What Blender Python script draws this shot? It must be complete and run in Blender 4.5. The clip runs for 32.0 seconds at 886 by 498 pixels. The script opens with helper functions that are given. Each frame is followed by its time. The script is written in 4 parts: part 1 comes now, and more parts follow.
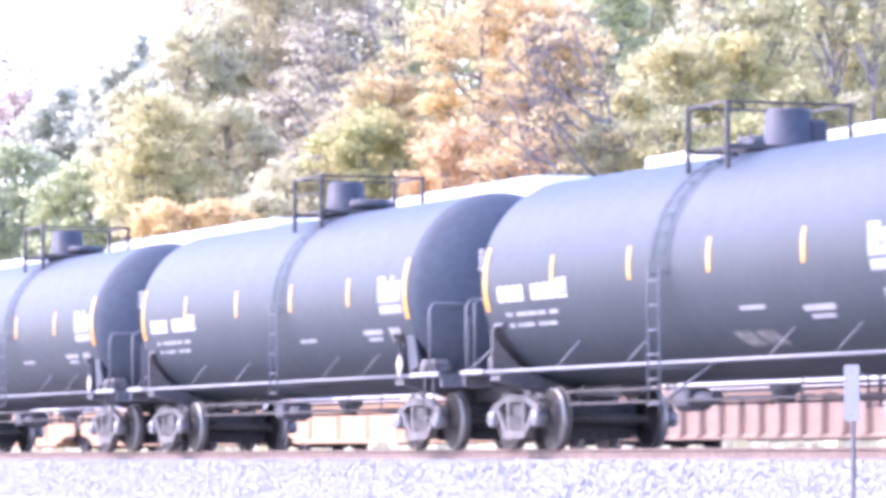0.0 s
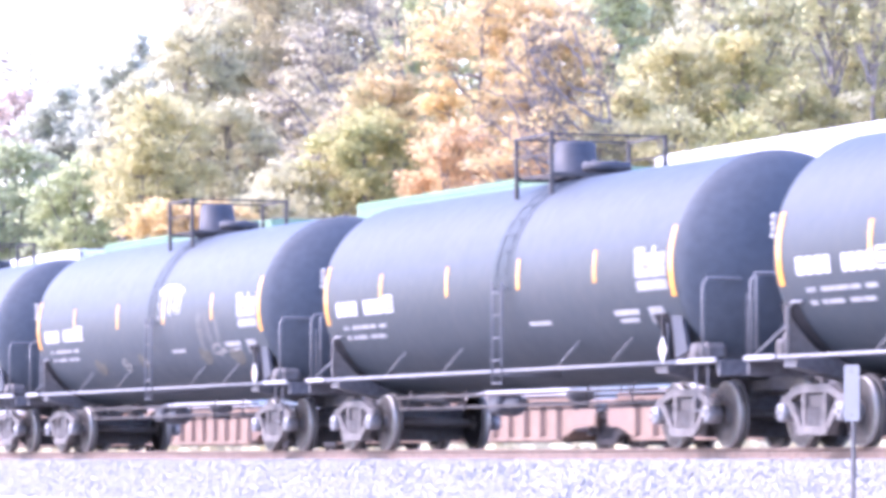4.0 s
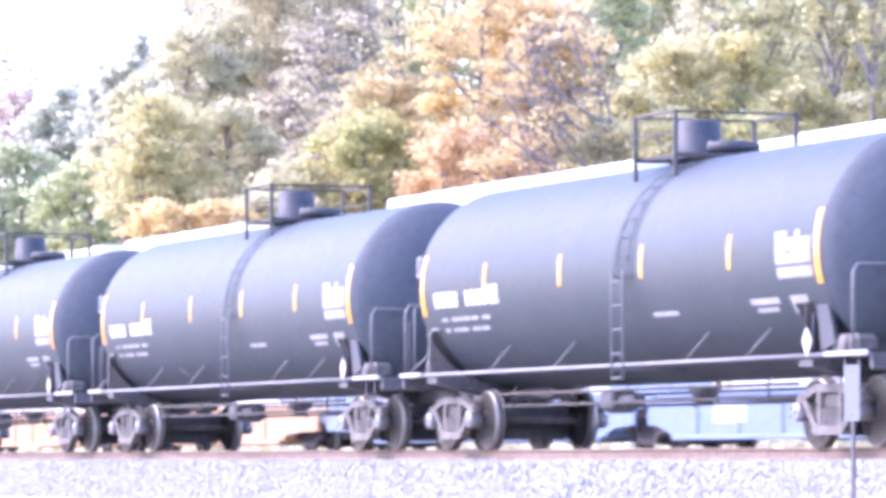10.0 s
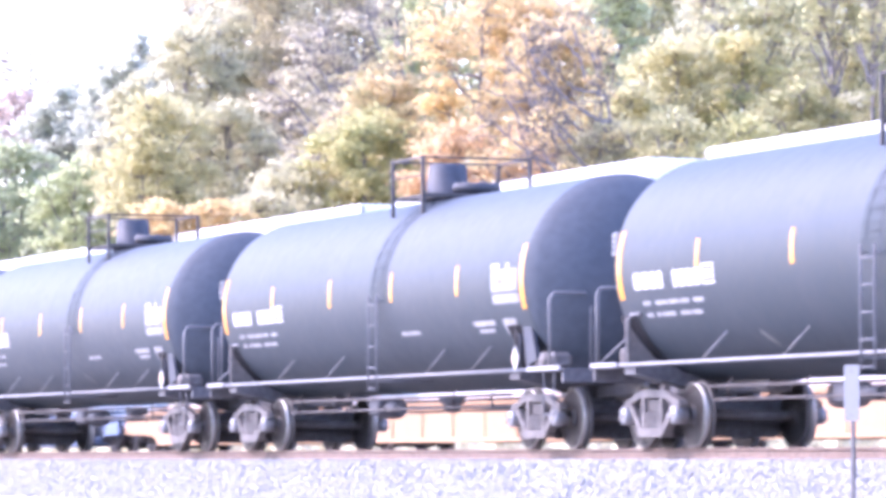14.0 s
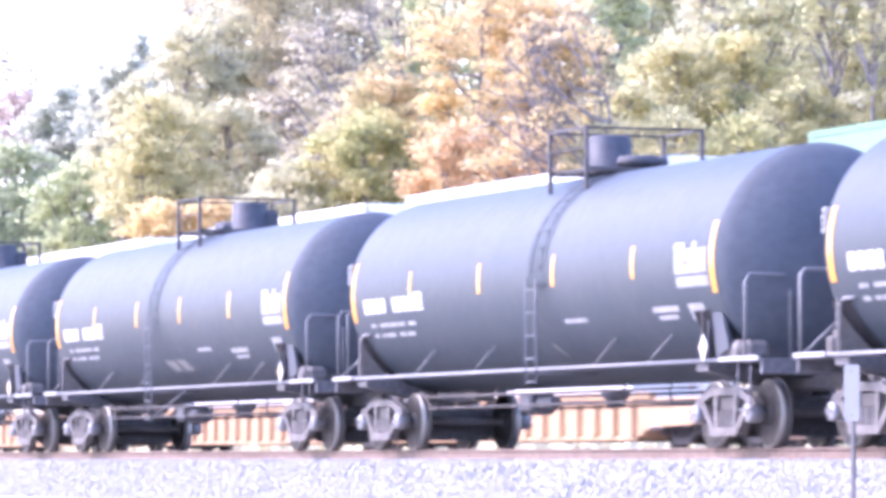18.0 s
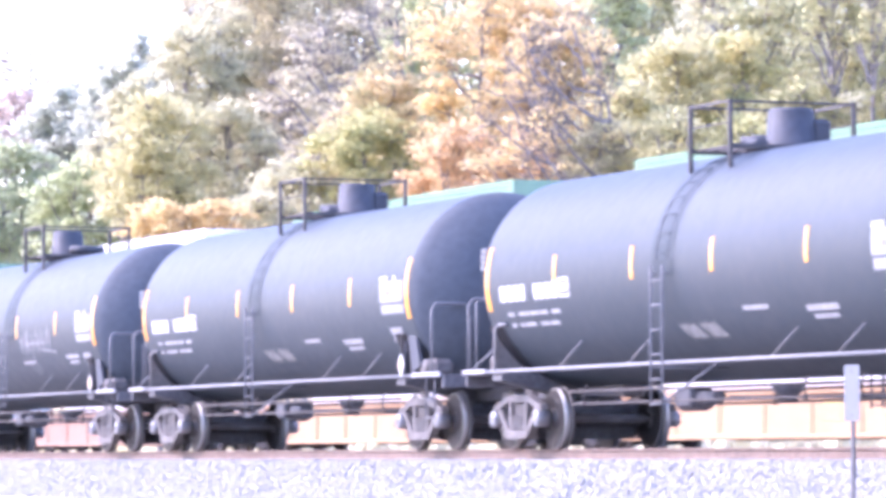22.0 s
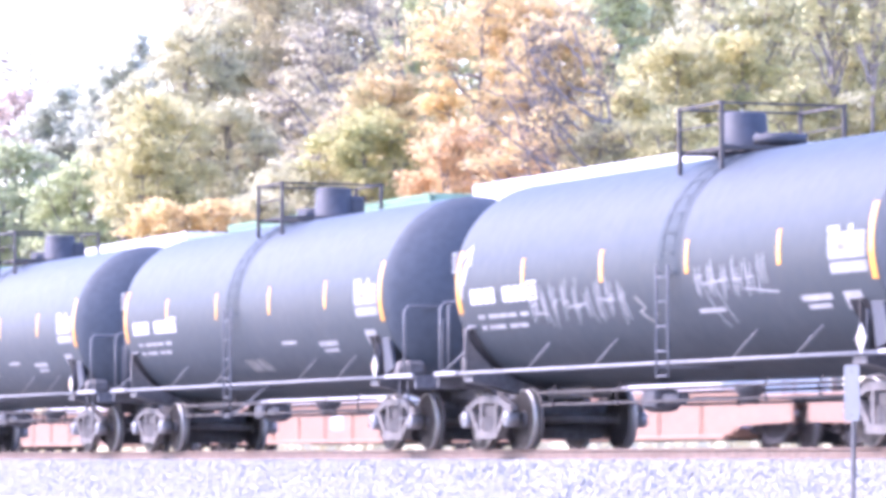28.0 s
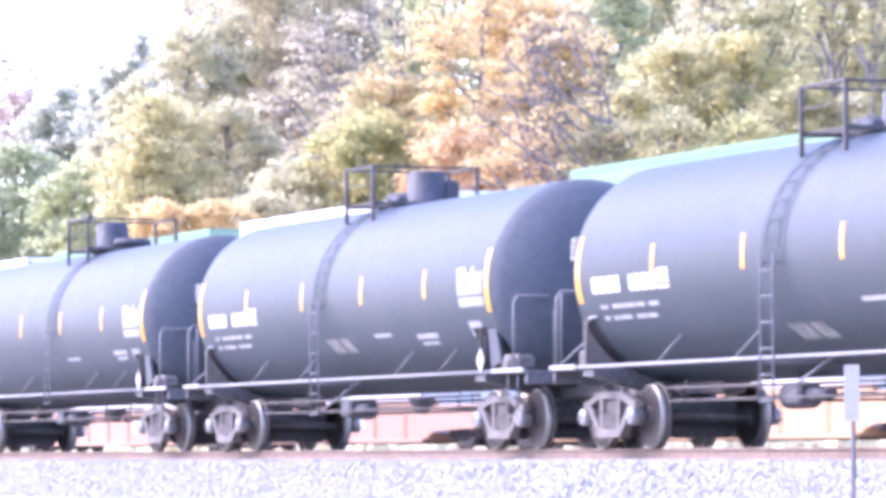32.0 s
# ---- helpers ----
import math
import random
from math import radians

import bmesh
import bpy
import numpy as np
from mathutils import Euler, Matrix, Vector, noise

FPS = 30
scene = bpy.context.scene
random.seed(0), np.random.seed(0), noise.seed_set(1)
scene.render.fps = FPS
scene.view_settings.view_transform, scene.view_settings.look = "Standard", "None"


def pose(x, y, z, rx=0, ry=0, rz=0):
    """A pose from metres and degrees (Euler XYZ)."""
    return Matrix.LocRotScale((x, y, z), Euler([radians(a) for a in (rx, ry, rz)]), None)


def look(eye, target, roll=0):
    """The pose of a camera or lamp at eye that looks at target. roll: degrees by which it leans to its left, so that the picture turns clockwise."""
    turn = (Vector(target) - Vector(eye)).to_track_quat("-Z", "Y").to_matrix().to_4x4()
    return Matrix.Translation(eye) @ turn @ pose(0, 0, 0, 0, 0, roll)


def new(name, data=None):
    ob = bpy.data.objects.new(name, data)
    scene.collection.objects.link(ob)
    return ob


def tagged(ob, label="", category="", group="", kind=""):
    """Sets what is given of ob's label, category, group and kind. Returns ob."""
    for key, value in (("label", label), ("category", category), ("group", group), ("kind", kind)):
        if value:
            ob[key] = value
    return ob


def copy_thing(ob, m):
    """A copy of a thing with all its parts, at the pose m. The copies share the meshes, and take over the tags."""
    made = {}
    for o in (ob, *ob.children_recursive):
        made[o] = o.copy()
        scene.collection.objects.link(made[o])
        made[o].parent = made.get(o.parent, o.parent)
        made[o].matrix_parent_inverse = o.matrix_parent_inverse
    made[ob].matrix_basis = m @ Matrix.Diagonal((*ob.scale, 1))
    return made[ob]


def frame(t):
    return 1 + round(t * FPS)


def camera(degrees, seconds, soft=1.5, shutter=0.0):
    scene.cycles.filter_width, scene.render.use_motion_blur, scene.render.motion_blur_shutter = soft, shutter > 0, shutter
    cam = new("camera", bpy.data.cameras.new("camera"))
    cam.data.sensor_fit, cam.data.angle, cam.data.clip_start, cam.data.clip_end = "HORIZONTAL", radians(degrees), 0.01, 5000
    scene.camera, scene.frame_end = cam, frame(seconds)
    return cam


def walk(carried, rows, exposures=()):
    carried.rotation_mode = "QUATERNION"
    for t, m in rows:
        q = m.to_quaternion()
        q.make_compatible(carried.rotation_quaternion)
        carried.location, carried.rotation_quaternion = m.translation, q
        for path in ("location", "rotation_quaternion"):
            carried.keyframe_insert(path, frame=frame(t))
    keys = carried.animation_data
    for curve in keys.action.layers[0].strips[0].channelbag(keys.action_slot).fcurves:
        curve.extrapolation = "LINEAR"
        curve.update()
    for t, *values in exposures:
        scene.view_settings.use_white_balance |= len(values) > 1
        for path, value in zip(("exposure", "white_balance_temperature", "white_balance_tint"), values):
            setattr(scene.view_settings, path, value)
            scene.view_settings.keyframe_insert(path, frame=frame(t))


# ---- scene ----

SECONDS = 32.0
cam = camera(11.33, SECONDS, soft=4.3, shutter=0.4)
EYE = Vector((0.0, -25.9, -0.16))
AZIMUTH, RISE = radians(20.52), radians(2.70)
AIM = EYE + Vector((-math.cos(AZIMUTH) * math.cos(RISE), math.sin(AZIMUTH) * math.cos(RISE), math.sin(RISE)))
walk(cam, [(0.0, look(EYE, AIM)), (SECONDS, look(EYE, AIM))], exposures=[(0.0, 2.34, 5580, 38), (SECONDS, 2.34, 5580, 38)])

# ---- daylight ----
SUN_EL, SUN_AZ = 42.0, 232.0      # degrees; azimuth counted from +x towards +y
world = bpy.data.worlds.new("sky")
scene.world = world
world.use_nodes = True
wn = world.node_tree.nodes
sky = wn.new("ShaderNodeTexSky")
sky.sky_type, sky.sun_disc = "NISHITA", False
sky.sun_elevation, sky.sun_rotation = radians(SUN_EL), radians(90.0 - SUN_AZ)
sky.air_density, sky.dust_density = 1.2, 1.5
wn["Background"].inputs["Strength"].default_value = 0.15
world.node_tree.links.new(sky.outputs["Color"], wn["Background"].inputs["Color"])
sun = new("sun", bpy.data.lights.new("sun", "SUN"))
sun.data.energy, sun.data.angle, sun.data.color = 1.5, radians(20.0), (1.0, 0.90, 0.76)
sun_way = Vector((math.cos(radians(SUN_AZ)) * math.cos(radians(SUN_EL)), math.sin(radians(SUN_AZ)) * math.cos(radians(SUN_EL)), math.sin(radians(SUN_EL))))
sun.matrix_world = look(sun_way * 200, (0, 0, 0))


# ---- materials ----
def mat(name, color, rough=0.6, metal=0.0, vary=0.25, grain=6.0, stain=0.6, stain_scale=0.5, stain_color=None, bump=0.1,
        bump_scale=None, streak=1.0, rand=0.0, coat=0.0, spec=0.5, source="Object"):
    """Colour with fine grain and broad stains; streak under 1 draws the stains out along z."""
    m = bpy.data.materials.new(name)
    m.use_nodes = True
    nt = m.node_tree
    n, l = nt.nodes, nt.links
    b = n["Principled BSDF"]
    tc = n.new("ShaderNodeTexCoord")
    mp = n.new("ShaderNodeMapping")
    mp.inputs["Scale"].default_value = (1, 1, streak)
    l.new(tc.outputs[source], mp.inputs["Vector"])
    big = n.new("ShaderNodeTexNoise")
    big.inputs["Scale"].default_value, big.inputs["Detail"].default_value = stain_scale, 5
    l.new(mp.outputs["Vector"], big.inputs["Vector"])
    fine = n.new("ShaderNodeTexNoise")
    fine.inputs["Scale"].default_value, fine.inputs["Detail"].default_value = grain, 4
    l.new(tc.outputs[source], fine.inputs["Vector"])
    ramp = n.new("ShaderNodeValToRGB")
    ramp.color_ramp.elements[0].position, ramp.color_ramp.elements[1].position = 0.3, 0.72
    lo = [c * (1 - vary) for c in color]
    hi = [min(1.0, c * (1 + vary)) for c in color]
    ramp.color_ramp.elements[0].color, ramp.color_ramp.elements[1].color = (*lo, 1), (*hi, 1)
    l.new(fine.outputs["Fac"], ramp.inputs["Fac"])
    mix = n.new("ShaderNodeMix")
    mix.data_type = "RGBA"
    sr = n.new("ShaderNodeMapRange")
    sr.inputs["From Min"].default_value, sr.inputs["From Max"].default_value = 0.45, 0.75
    sr.inputs["To Max"].default_value = stain
    l.new(big.outputs["Fac"], sr.inputs["Value"])
    l.new(sr.outputs["Result"], mix.inputs[0])
    l.new(ramp.outputs["Color"], mix.inputs[6])
    mix.inputs[7].default_value = (*(stain_color or [c * 0.6 for c in color]), 1)
    out = mix.outputs[2]
    if rand:
        oi = n.new("ShaderNodeObjectInfo")
        hv = n.new("ShaderNodeHueSaturation")
        vr = n.new("ShaderNodeMapRange")
        vr.inputs["To Min"].default_value, vr.inputs["To Max"].default_value = 1 - rand, 1 + rand
        l.new(oi.outputs["Random"], vr.inputs["Value"])
        l.new(vr.outputs["Result"], hv.inputs["Value"])
        l.new(out, hv.inputs["Color"])
        out = hv.outputs["Color"]
    l.new(out, b.inputs["Base Color"])
    rr = n.new("ShaderNodeMapRange")
    rr.inputs["To Min"].default_value, rr.inputs["To Max"].default_value = max(0.02, rough - 0.1), min(1.0, rough + 0.12)
    l.new(fine.outputs["Fac"], rr.inputs["Value"])
    l.new(rr.outputs["Result"], b.inputs["Roughness"])
    b.inputs["Metallic"].default_value = metal
    b.inputs["Specular IOR Level"].default_value = spec
    if coat:
        b.inputs["Coat Weight"].default_value, b.inputs["Coat Roughness"].default_value = coat, 0.5
    if bump:
        bp = n.new("ShaderNodeBump")
        bp.inputs["Strength"].default_value, bp.inputs["Distance"].default_value = bump, 0.02
        if bump_scale:
            bn = n.new("ShaderNodeTexNoise")
            bn.inputs["Scale"].default_value, bn.inputs["Detail"].default_value = bump_scale, 5
            l.new(tc.outputs[source], bn.inputs["Vector"])
            l.new(bn.outputs["Fac"], bp.inputs["Height"])
        else:
            l.new(fine.outputs["Fac"], bp.inputs["Height"])
        l.new(bp.outputs["Normal"], b.inputs["Normal"])
    return m


def leaf_mat(name, colors, glow=0.76):
    """Leaves of several colours, one leaf to the next, half of the light passing through."""
    m = bpy.data.materials.new(name)
    m.use_nodes = True
    nt = m.node_tree
    n, l = nt.nodes, nt.links
    n.remove(n["Principled BSDF"])
    geo = n.new("ShaderNodeNewGeometry")
    tc = n.new("ShaderNodeTexCoord")
    nz = n.new("ShaderNodeTexNoise")
    nz.inputs["Scale"].default_value, nz.inputs["Detail"].default_value = 0.45, 2
    l.new(tc.outputs["Object"], nz.inputs["Vector"])
    add = n.new("ShaderNodeMath")
    add.operation = "MULTIPLY_ADD"
    add.inputs[1].default_value = 0.45
    l.new(geo.outputs["Random Per Island"], add.inputs[0])
    sub = n.new("ShaderNodeMapRange")
    sub.inputs["From Min"].default_value, sub.inputs["From Max"].default_value = 0.3, 0.7
    sub.inputs["To Max"].default_value = 0.55
    l.new(nz.outputs["Fac"], sub.inputs["Value"])
    l.new(sub.outputs["Result"], add.inputs[2])
    ramp = n.new("ShaderNodeValToRGB")
    els = ramp.color_ramp.elements
    els[0].color, els[1].color = (*colors[0], 1), (*colors[-1], 1)
    for i, c in enumerate(colors[1:-1]):
        e = els.new((i + 1) / (len(colors) - 1))
        e.color = (*c, 1)
    l.new(add.outputs["Value"], ramp.inputs["Fac"])
    d = n.new("ShaderNodeBsdfDiffuse")
    t = n.new("ShaderNodeBsdfTranslucent")
    l.new(ramp.outputs["Color"], d.inputs["Color"])
    l.new(ramp.outputs["Color"], t.inputs["Color"])
    mx = n.new("ShaderNodeMixShader")
    mx.inputs[0].default_value = glow
    l.new(d.outputs[0], mx.inputs[1])
    l.new(t.outputs[0], mx.inputs[2])
    l.new(mx.outputs[0], n["Material Output"].inputs["Surface"])
    return m


M = {
    "tank": mat("black_tank_paint", (0.0275, 0.0405, 0.0525), 0.56, vary=0.10, grain=5, stain=0.45, stain_scale=0.6, stain_color=(0.050, 0.057, 0.067), bump=0.0, streak=0.35, rand=0.12, spec=0.4, coat=0.18),
    "tank_head": mat("black_head_paint", (0.080, 0.092, 0.110), 0.75, spec=0.25, vary=0.12, grain=7, stain=0.5, stain_color=(0.05, 0.048, 0.046), bump=0.03),
    "frame": mat("grimy_black_steel", (0.125, 0.126, 0.142), 0.6, vary=0.3, grain=12, stain=0.7, stain_color=(0.07, 0.058, 0.05), bump=0.15),
    "edge": mat("pale_galvanised_steel", (0.33, 0.33, 0.35), 0.5, metal=0.3, vary=0.15, grain=12, stain_color=(0.28, 0.27, 0.27), bump=0.05),
    "ladder": mat("dull_grey_ladder_paint", (0.135, 0.14, 0.158), 0.6, vary=0.2, grain=10, bump=0.05),
    "pale_pipe": mat("pale_worn_pipe", (0.22, 0.22, 0.24), 0.5, vary=0.2, grain=14, stain_color=(0.19, 0.185, 0.18), bump=0.05),
    "housing": mat("grey_black_housing_paint", (0.052, 0.058, 0.076), 0.65, vary=0.2, grain=9, stain=0.6, stain_scale=1.5, stain_color=(0.075, 0.07, 0.072), bump=0.08),
    "strap": mat("dull_black_strap_paint", (0.0265, 0.039, 0.0505), 0.6, coat=0.12, vary=0.15, grain=6, stain=0.5, stain_scale=1.2, stain_color=(0.075, 0.078, 0.088), bump=0.03, spec=0.3),
    "rail_pipe": mat("worn_grey_pipe", (0.19, 0.19, 0.20), 0.5, vary=0.2, grain=14, stain_color=(0.11, 0.105, 0.10), bump=0.05),
    # near black: carries the shade between bolster web and tank in its colour
    "pad": mat("shade_black_steel", (0.026, 0.026, 0.030), 0.8, vary=0.2, grain=9, bump=0.05, spec=0.2),
    "web": mat("dusty_brown_steel", (0.23, 0.21, 0.205), 0.7, vary=0.2, grain=9, stain=0.6, stain_scale=1.5, stain_color=(0.09, 0.08, 0.078), bump=0.1),
    "stencil": mat("dulled_white_stencil_paint", (0.34, 0.34, 0.35), 0.6, vary=0.15, grain=14, stain=0.6, stain_scale=2.5, stain_color=(0.20, 0.20, 0.205), bump=0.03),
    "cage": mat("dark_brown_steel", (0.075, 0.066, 0.066), 0.6, vary=0.25, grain=12, bump=0.1),
    "truck": mat("dusty_cast_steel", (0.165, 0.150, 0.145), 0.7, vary=0.3, grain=10, stain=0.7, stain_scale=2.0, stain_color=(0.06, 0.055, 0.05), bump=0.25),
    "wheel": mat("rusty_wheel_steel", (0.105, 0.098, 0.098), 0.6, metal=0.2, vary=0.3, grain=9, stain_color=(0.05, 0.04, 0.035), bump=0.15),
    "tread": mat("bright_wheel_tread", (0.36, 0.35, 0.34), 0.45, metal=0.6, vary=0.15, grain=20, bump=0.03),
    "white": mat("white_stencil_paint", (0.52, 0.52, 0.52), 0.6, vary=0.1, grain=18, stain_color=(0.6, 0.58, 0.55), bump=0.03),
    "panel": mat("pale_grey_stencil_paint", (0.27, 0.278, 0.29), 0.6, vary=0.2, grain=10, stain=0.6, stain_scale=3, stain_color=(0.17, 0.175, 0.183), bump=0.03),
    "greymark": mat("faded_white_paint", (0.22, 0.22, 0.215), 0.65, vary=0.3, grain=9, stain=0.9, stain_scale=3, stain_color=(0.09, 0.09, 0.088), bump=0.03),
    "ochre": mat("faded_yellow_paint", (0.098, 0.095, 0.078), 0.65, vary=0.4, grain=7, stain=0.9, stain_scale=3, stain_color=(0.07, 0.065, 0.055), bump=0.03),
    "orange": mat("orange_reflective_tape", (0.74, 0.33, 0.03), 0.45, vary=0.12, grain=14, bump=0.03),
    "tape": mat("pale_yellow_reflective_tape", (0.74, 0.56, 0.20), 0.4, vary=0.1, grain=14, bump=0.03),
    "rail": mat("rusty_rail_steel", (0.19, 0.135, 0.108), 0.75, vary=0.25, grain=10, stain_color=(0.11, 0.07, 0.055), bump=0.2),
    "railtop": mat("polished_rail_head", (0.5, 0.48, 0.46), 0.3, metal=0.8, vary=0.15, grain=12, bump=0.03),
    "tie": mat("weathered_wood_tie", (0.16, 0.125, 0.105), 0.85, vary=0.3, grain=8, bump=0.4, rand=0.2),
    "stone": mat("pale_granite_ballast", (0.365, 0.357, 0.335), 0.85, vary=0.4, grain=30, stain_scale=2.5, stain=0.5, stain_color=(0.28, 0.26, 0.25), bump=0.4),
    "ballast": mat("packed_ballast", (0.325, 0.32, 0.302), 0.9, vary=0.45, grain=16, stain_scale=1.0, stain=0.4, stain_color=(0.21, 0.195, 0.2), bump=0.9, bump_scale=18),
    "ground": mat("dry_gravelly_dirt", (0.33, 0.31, 0.28), 0.95, vary=0.3, grain=2.5, stain=0.6, stain_scale=0.12, stain_color=(0.22, 0.21, 0.15), bump=0.6, bump_scale=5),
    "sign": mat("grey_sign_paint", (0.165, 0.18, 0.205), 0.5, vary=0.06, grain=8, stain=0.3, stain_scale=4, stain_color=(0.14, 0.15, 0.17), bump=0.03),
    "post": mat("galvanised_post", (0.12, 0.12, 0.13), 0.5, metal=0.5, vary=0.2, grain=15, bump=0.08),
    "yellow_well": mat("buff_yellow_well_paint", (0.52, 0.315, 0.175), 0.55, vary=0.1, grain=5, stain=0.5, stain_scale=0.9, stain_color=(0.36, 0.22, 0.125), bump=0.05, streak=0.4),
    "tan_well": mat("dusty_red_tan_well_paint", (0.31, 0.212, 0.155), 0.65, vary=0.15, grain=5, stain=0.6, stain_scale=1.1, stain_color=(0.24, 0.145, 0.12), bump=0.08, streak=0.4),
    "buff_well": mat("dusty_buff_well_paint", (0.53, 0.335, 0.185), 0.65, vary=0.15, grain=5, stain=0.6, stain_scale=1.1, stain_color=(0.38, 0.235, 0.14), bump=0.08, streak=0.4),
    "pink_well": mat("faded_pink_well_paint", (0.36, 0.215, 0.15), 0.6, vary=0.12, grain=5, stain=0.5, stain_scale=0.9, stain_color=(0.30, 0.19, 0.145), bump=0.05, streak=0.4),
    "blue_well": mat("blue_well_paint", (0.18, 0.24, 0.37), 0.5, vary=0.12, grain=5, stain=0.5, stain_scale=0.9, stain_color=(0.22, 0.26, 0.36), bump=0.05, streak=0.4),
    "white_box": mat("white_container_paint", (0.78, 0.79, 0.80), 0.5, vary=0.05, grain=4, stain=0.35, stain_scale=0.6, stain_color=(0.62, 0.60, 0.57), bump=0.03, streak=0.3),
    "green_rail": mat("green_rail_paint", (0.12, 0.25, 0.14), 0.5, vary=0.08, grain=4, stain=0.3, bump=0.03),
    "green_box": mat("green_container_paint", (0.21, 0.34, 0.235), 0.5, vary=0.08, grain=4, stain=0.4, stain_scale=0.6, stain_color=(0.18, 0.28, 0.18), bump=0.03, streak=0.3),
    "bark": mat("grey_bark", (0.27, 0.245, 0.242), 0.9, vary=0.35, grain=6, bump=0.6, bump_scale=9, streak=0.3),
}


# ---- mesh tools ----
class Shape:
    """Gathers vertices and faces of one mesh."""

    def __init__(self):
        self.v, self.f, self.s, self.k = [], [], [], []

    def add(self, verts, faces, smooth=False, slot=0):
        o = len(self.v)
        self.v.extend(tuple(p) for p in verts)
        for fc in faces:
            self.f.append([i + o for i in fc])
            self.s.append(smooth)
            self.k.append(slot)
        return self

    def box(self, c, size, bevel=0.0, m=None, slot=0):
        hx, hy, hz = (s / 2 for s in size)
        b = min(bevel, hx * 0.9, hy * 0.9, hz * 0.9)
        vs, fs = [], []
        if b <= 0:
            vs = [Vector((sx * hx, sy * hy, sz * hz)) for sx in (-1, 1) for sy in (-1, 1) for sz in (-1, 1)]
            fs = [(0, 1, 3, 2), (4, 6, 7, 5), (0, 4, 5, 1), (2, 3, 7, 6), (0, 2, 6, 4), (1, 5, 7, 3)]
        else:
            idx = {}
            for sx in (-1, 1):
                for sy in (-1, 1):
                    for sz in (-1, 1):
                        for a in range(3):
                            p = [sx * (hx - b), sy * (hy - b), sz * (hz - b)]
                            p[a] = (sx * hx, sy * hy, sz * hz)[a]
                            idx[sx, sy, sz, a] = len(vs)
                            vs.append(Vector(p))
            ring = ((-1, -1), (1, -1), (1, 1), (-1, 1))
            for a in range(3):
                u, w = (a + 1) % 3, (a + 2) % 3
                for s in (-1, 1):
                    q = []
                    for su, sw in ring:
                        k = [0, 0, 0]
                        k[a], k[u], k[w] = s, su, sw
                        q.append(idx[(*k, a)])
                    fs.append(q if s > 0 else q[::-1])
                for su, sw in ring:
                    pts = []
                    for s, ax in ((-1, u), (1, u), (1, w), (-1, w)):
                        k = [0, 0, 0]
                        k[a], k[u], k[w] = s, su, sw
                        pts.append(idx[(*k, ax)])
                    fs.append(pts if su * sw > 0 else pts[::-1])
            for sx in (-1, 1):
                for sy in (-1, 1):
                    for sz in (-1, 1):
                        q = [idx[sx, sy, sz, a] for a in range(3)]
                        fs.append(q if sx * sy * sz > 0 else q[::-1])
        if m is not None:
            vs = [m @ p for p in vs]
        vs = [p + Vector(c) for p in vs]
        return self.add(vs, fs, False, slot)

    def tube(self, pts, r, n=8, slot=0, closed=False, r1=None):
        """A round bar along the points."""
        pts = [Vector(p) for p in pts]
        vs, fs = [], []
        last = len(pts) - 1
        side = None
        for i, p in enumerate(pts):
            if closed:
                d = pts[(i + 1) % len(pts)] - pts[i - 1]
            else:
                d = pts[min(i + 1, last)] - pts[max(i - 1, 0)]
            d.normalize()
            if side is None or abs(side.dot(d)) > 0.95:
                side = d.orthogonal().normalized()
            side = (side - d * side.dot(d)).normalized()
            up = d.cross(side)
            rr = r if r1 is None else r + (r1 - r) * i / max(last, 1)
            for j in range(n):
                a = 2 * math.pi * j / n
                vs.append(p + (side * math.cos(a) + up * math.sin(a)) * rr)
        rings = len(pts)
        for i in range(rings if closed else rings - 1):
            for j in range(n):
                a, b2 = i * n + j, i * n + (j + 1) % n
                c, d2 = ((i + 1) % rings) * n + (j + 1) % n, ((i + 1) % rings) * n + j
                fs.append((a, b2, c, d2))
        self.add(vs, fs, True, slot)
        if not closed:
            o = len(self.v) - len(vs)
            self.f.append([o + j for j in range(n)][::-1])
            self.f.append([o + (rings - 1) * n + j for j in range(n)])
            self.s += [False, False]
            self.k += [slot, slot]
        return self

    def lathe(self, prof, n=32, axis="x", c=(0, 0, 0), slot=0, smooth=True):
        """Turns (along, radius) pairs about the axis through c."""
        vs, fs = [], []
        for al, r in prof:
            for j in range(n):
                a = 2 * math.pi * j / n
                y, z = r * math.cos(a), r * math.sin(a)
                p = (al, y, z) if axis == "x" else (z, al, y) if axis == "y" else (y, z, al)
                vs.append((p[0] + c[0], p[1] + c[1], p[2] + c[2]))
        for i in range(len(prof) - 1):
            for j in range(n):
                fs.append((i * n + j, (i + 1) * n + j, (i + 1) * n + (j + 1) % n, i * n + (j + 1) % n))
        self.add(vs, fs, smooth, slot)
        o = len(self.v) - len(vs)
        for ring, rev in ((0, False), (len(prof) - 1, True)):
            if prof[ring][1] > 1e-6:
                q = [o + ring * n + j for j in range(n)]
                self.f.append(q[::-1] if rev else q)
                self.s.append(False)
                self.k.append(slot)
        return self

    def prism(self, outline, axis, a0, a1, slot=0):
        """Extrudes a closed outline of (u, w) pairs along the axis from a0 to a1."""
        n = len(outline)

        def at(u, w, a):
            return (a, u, w) if axis == "x" else (u, a, w) if axis == "y" else (u, w, a)
        vs = [at(u, w, a0) for u, w in outline] + [at(u, w, a1) for u, w in outline]
        fs = [list(range(n))[::-1], list(range(n, 2 * n))] + [(i, (i + 1) % n, n + (i + 1) % n, n + i) for i in range(n)]
        return self.add(vs, fs, False, slot)

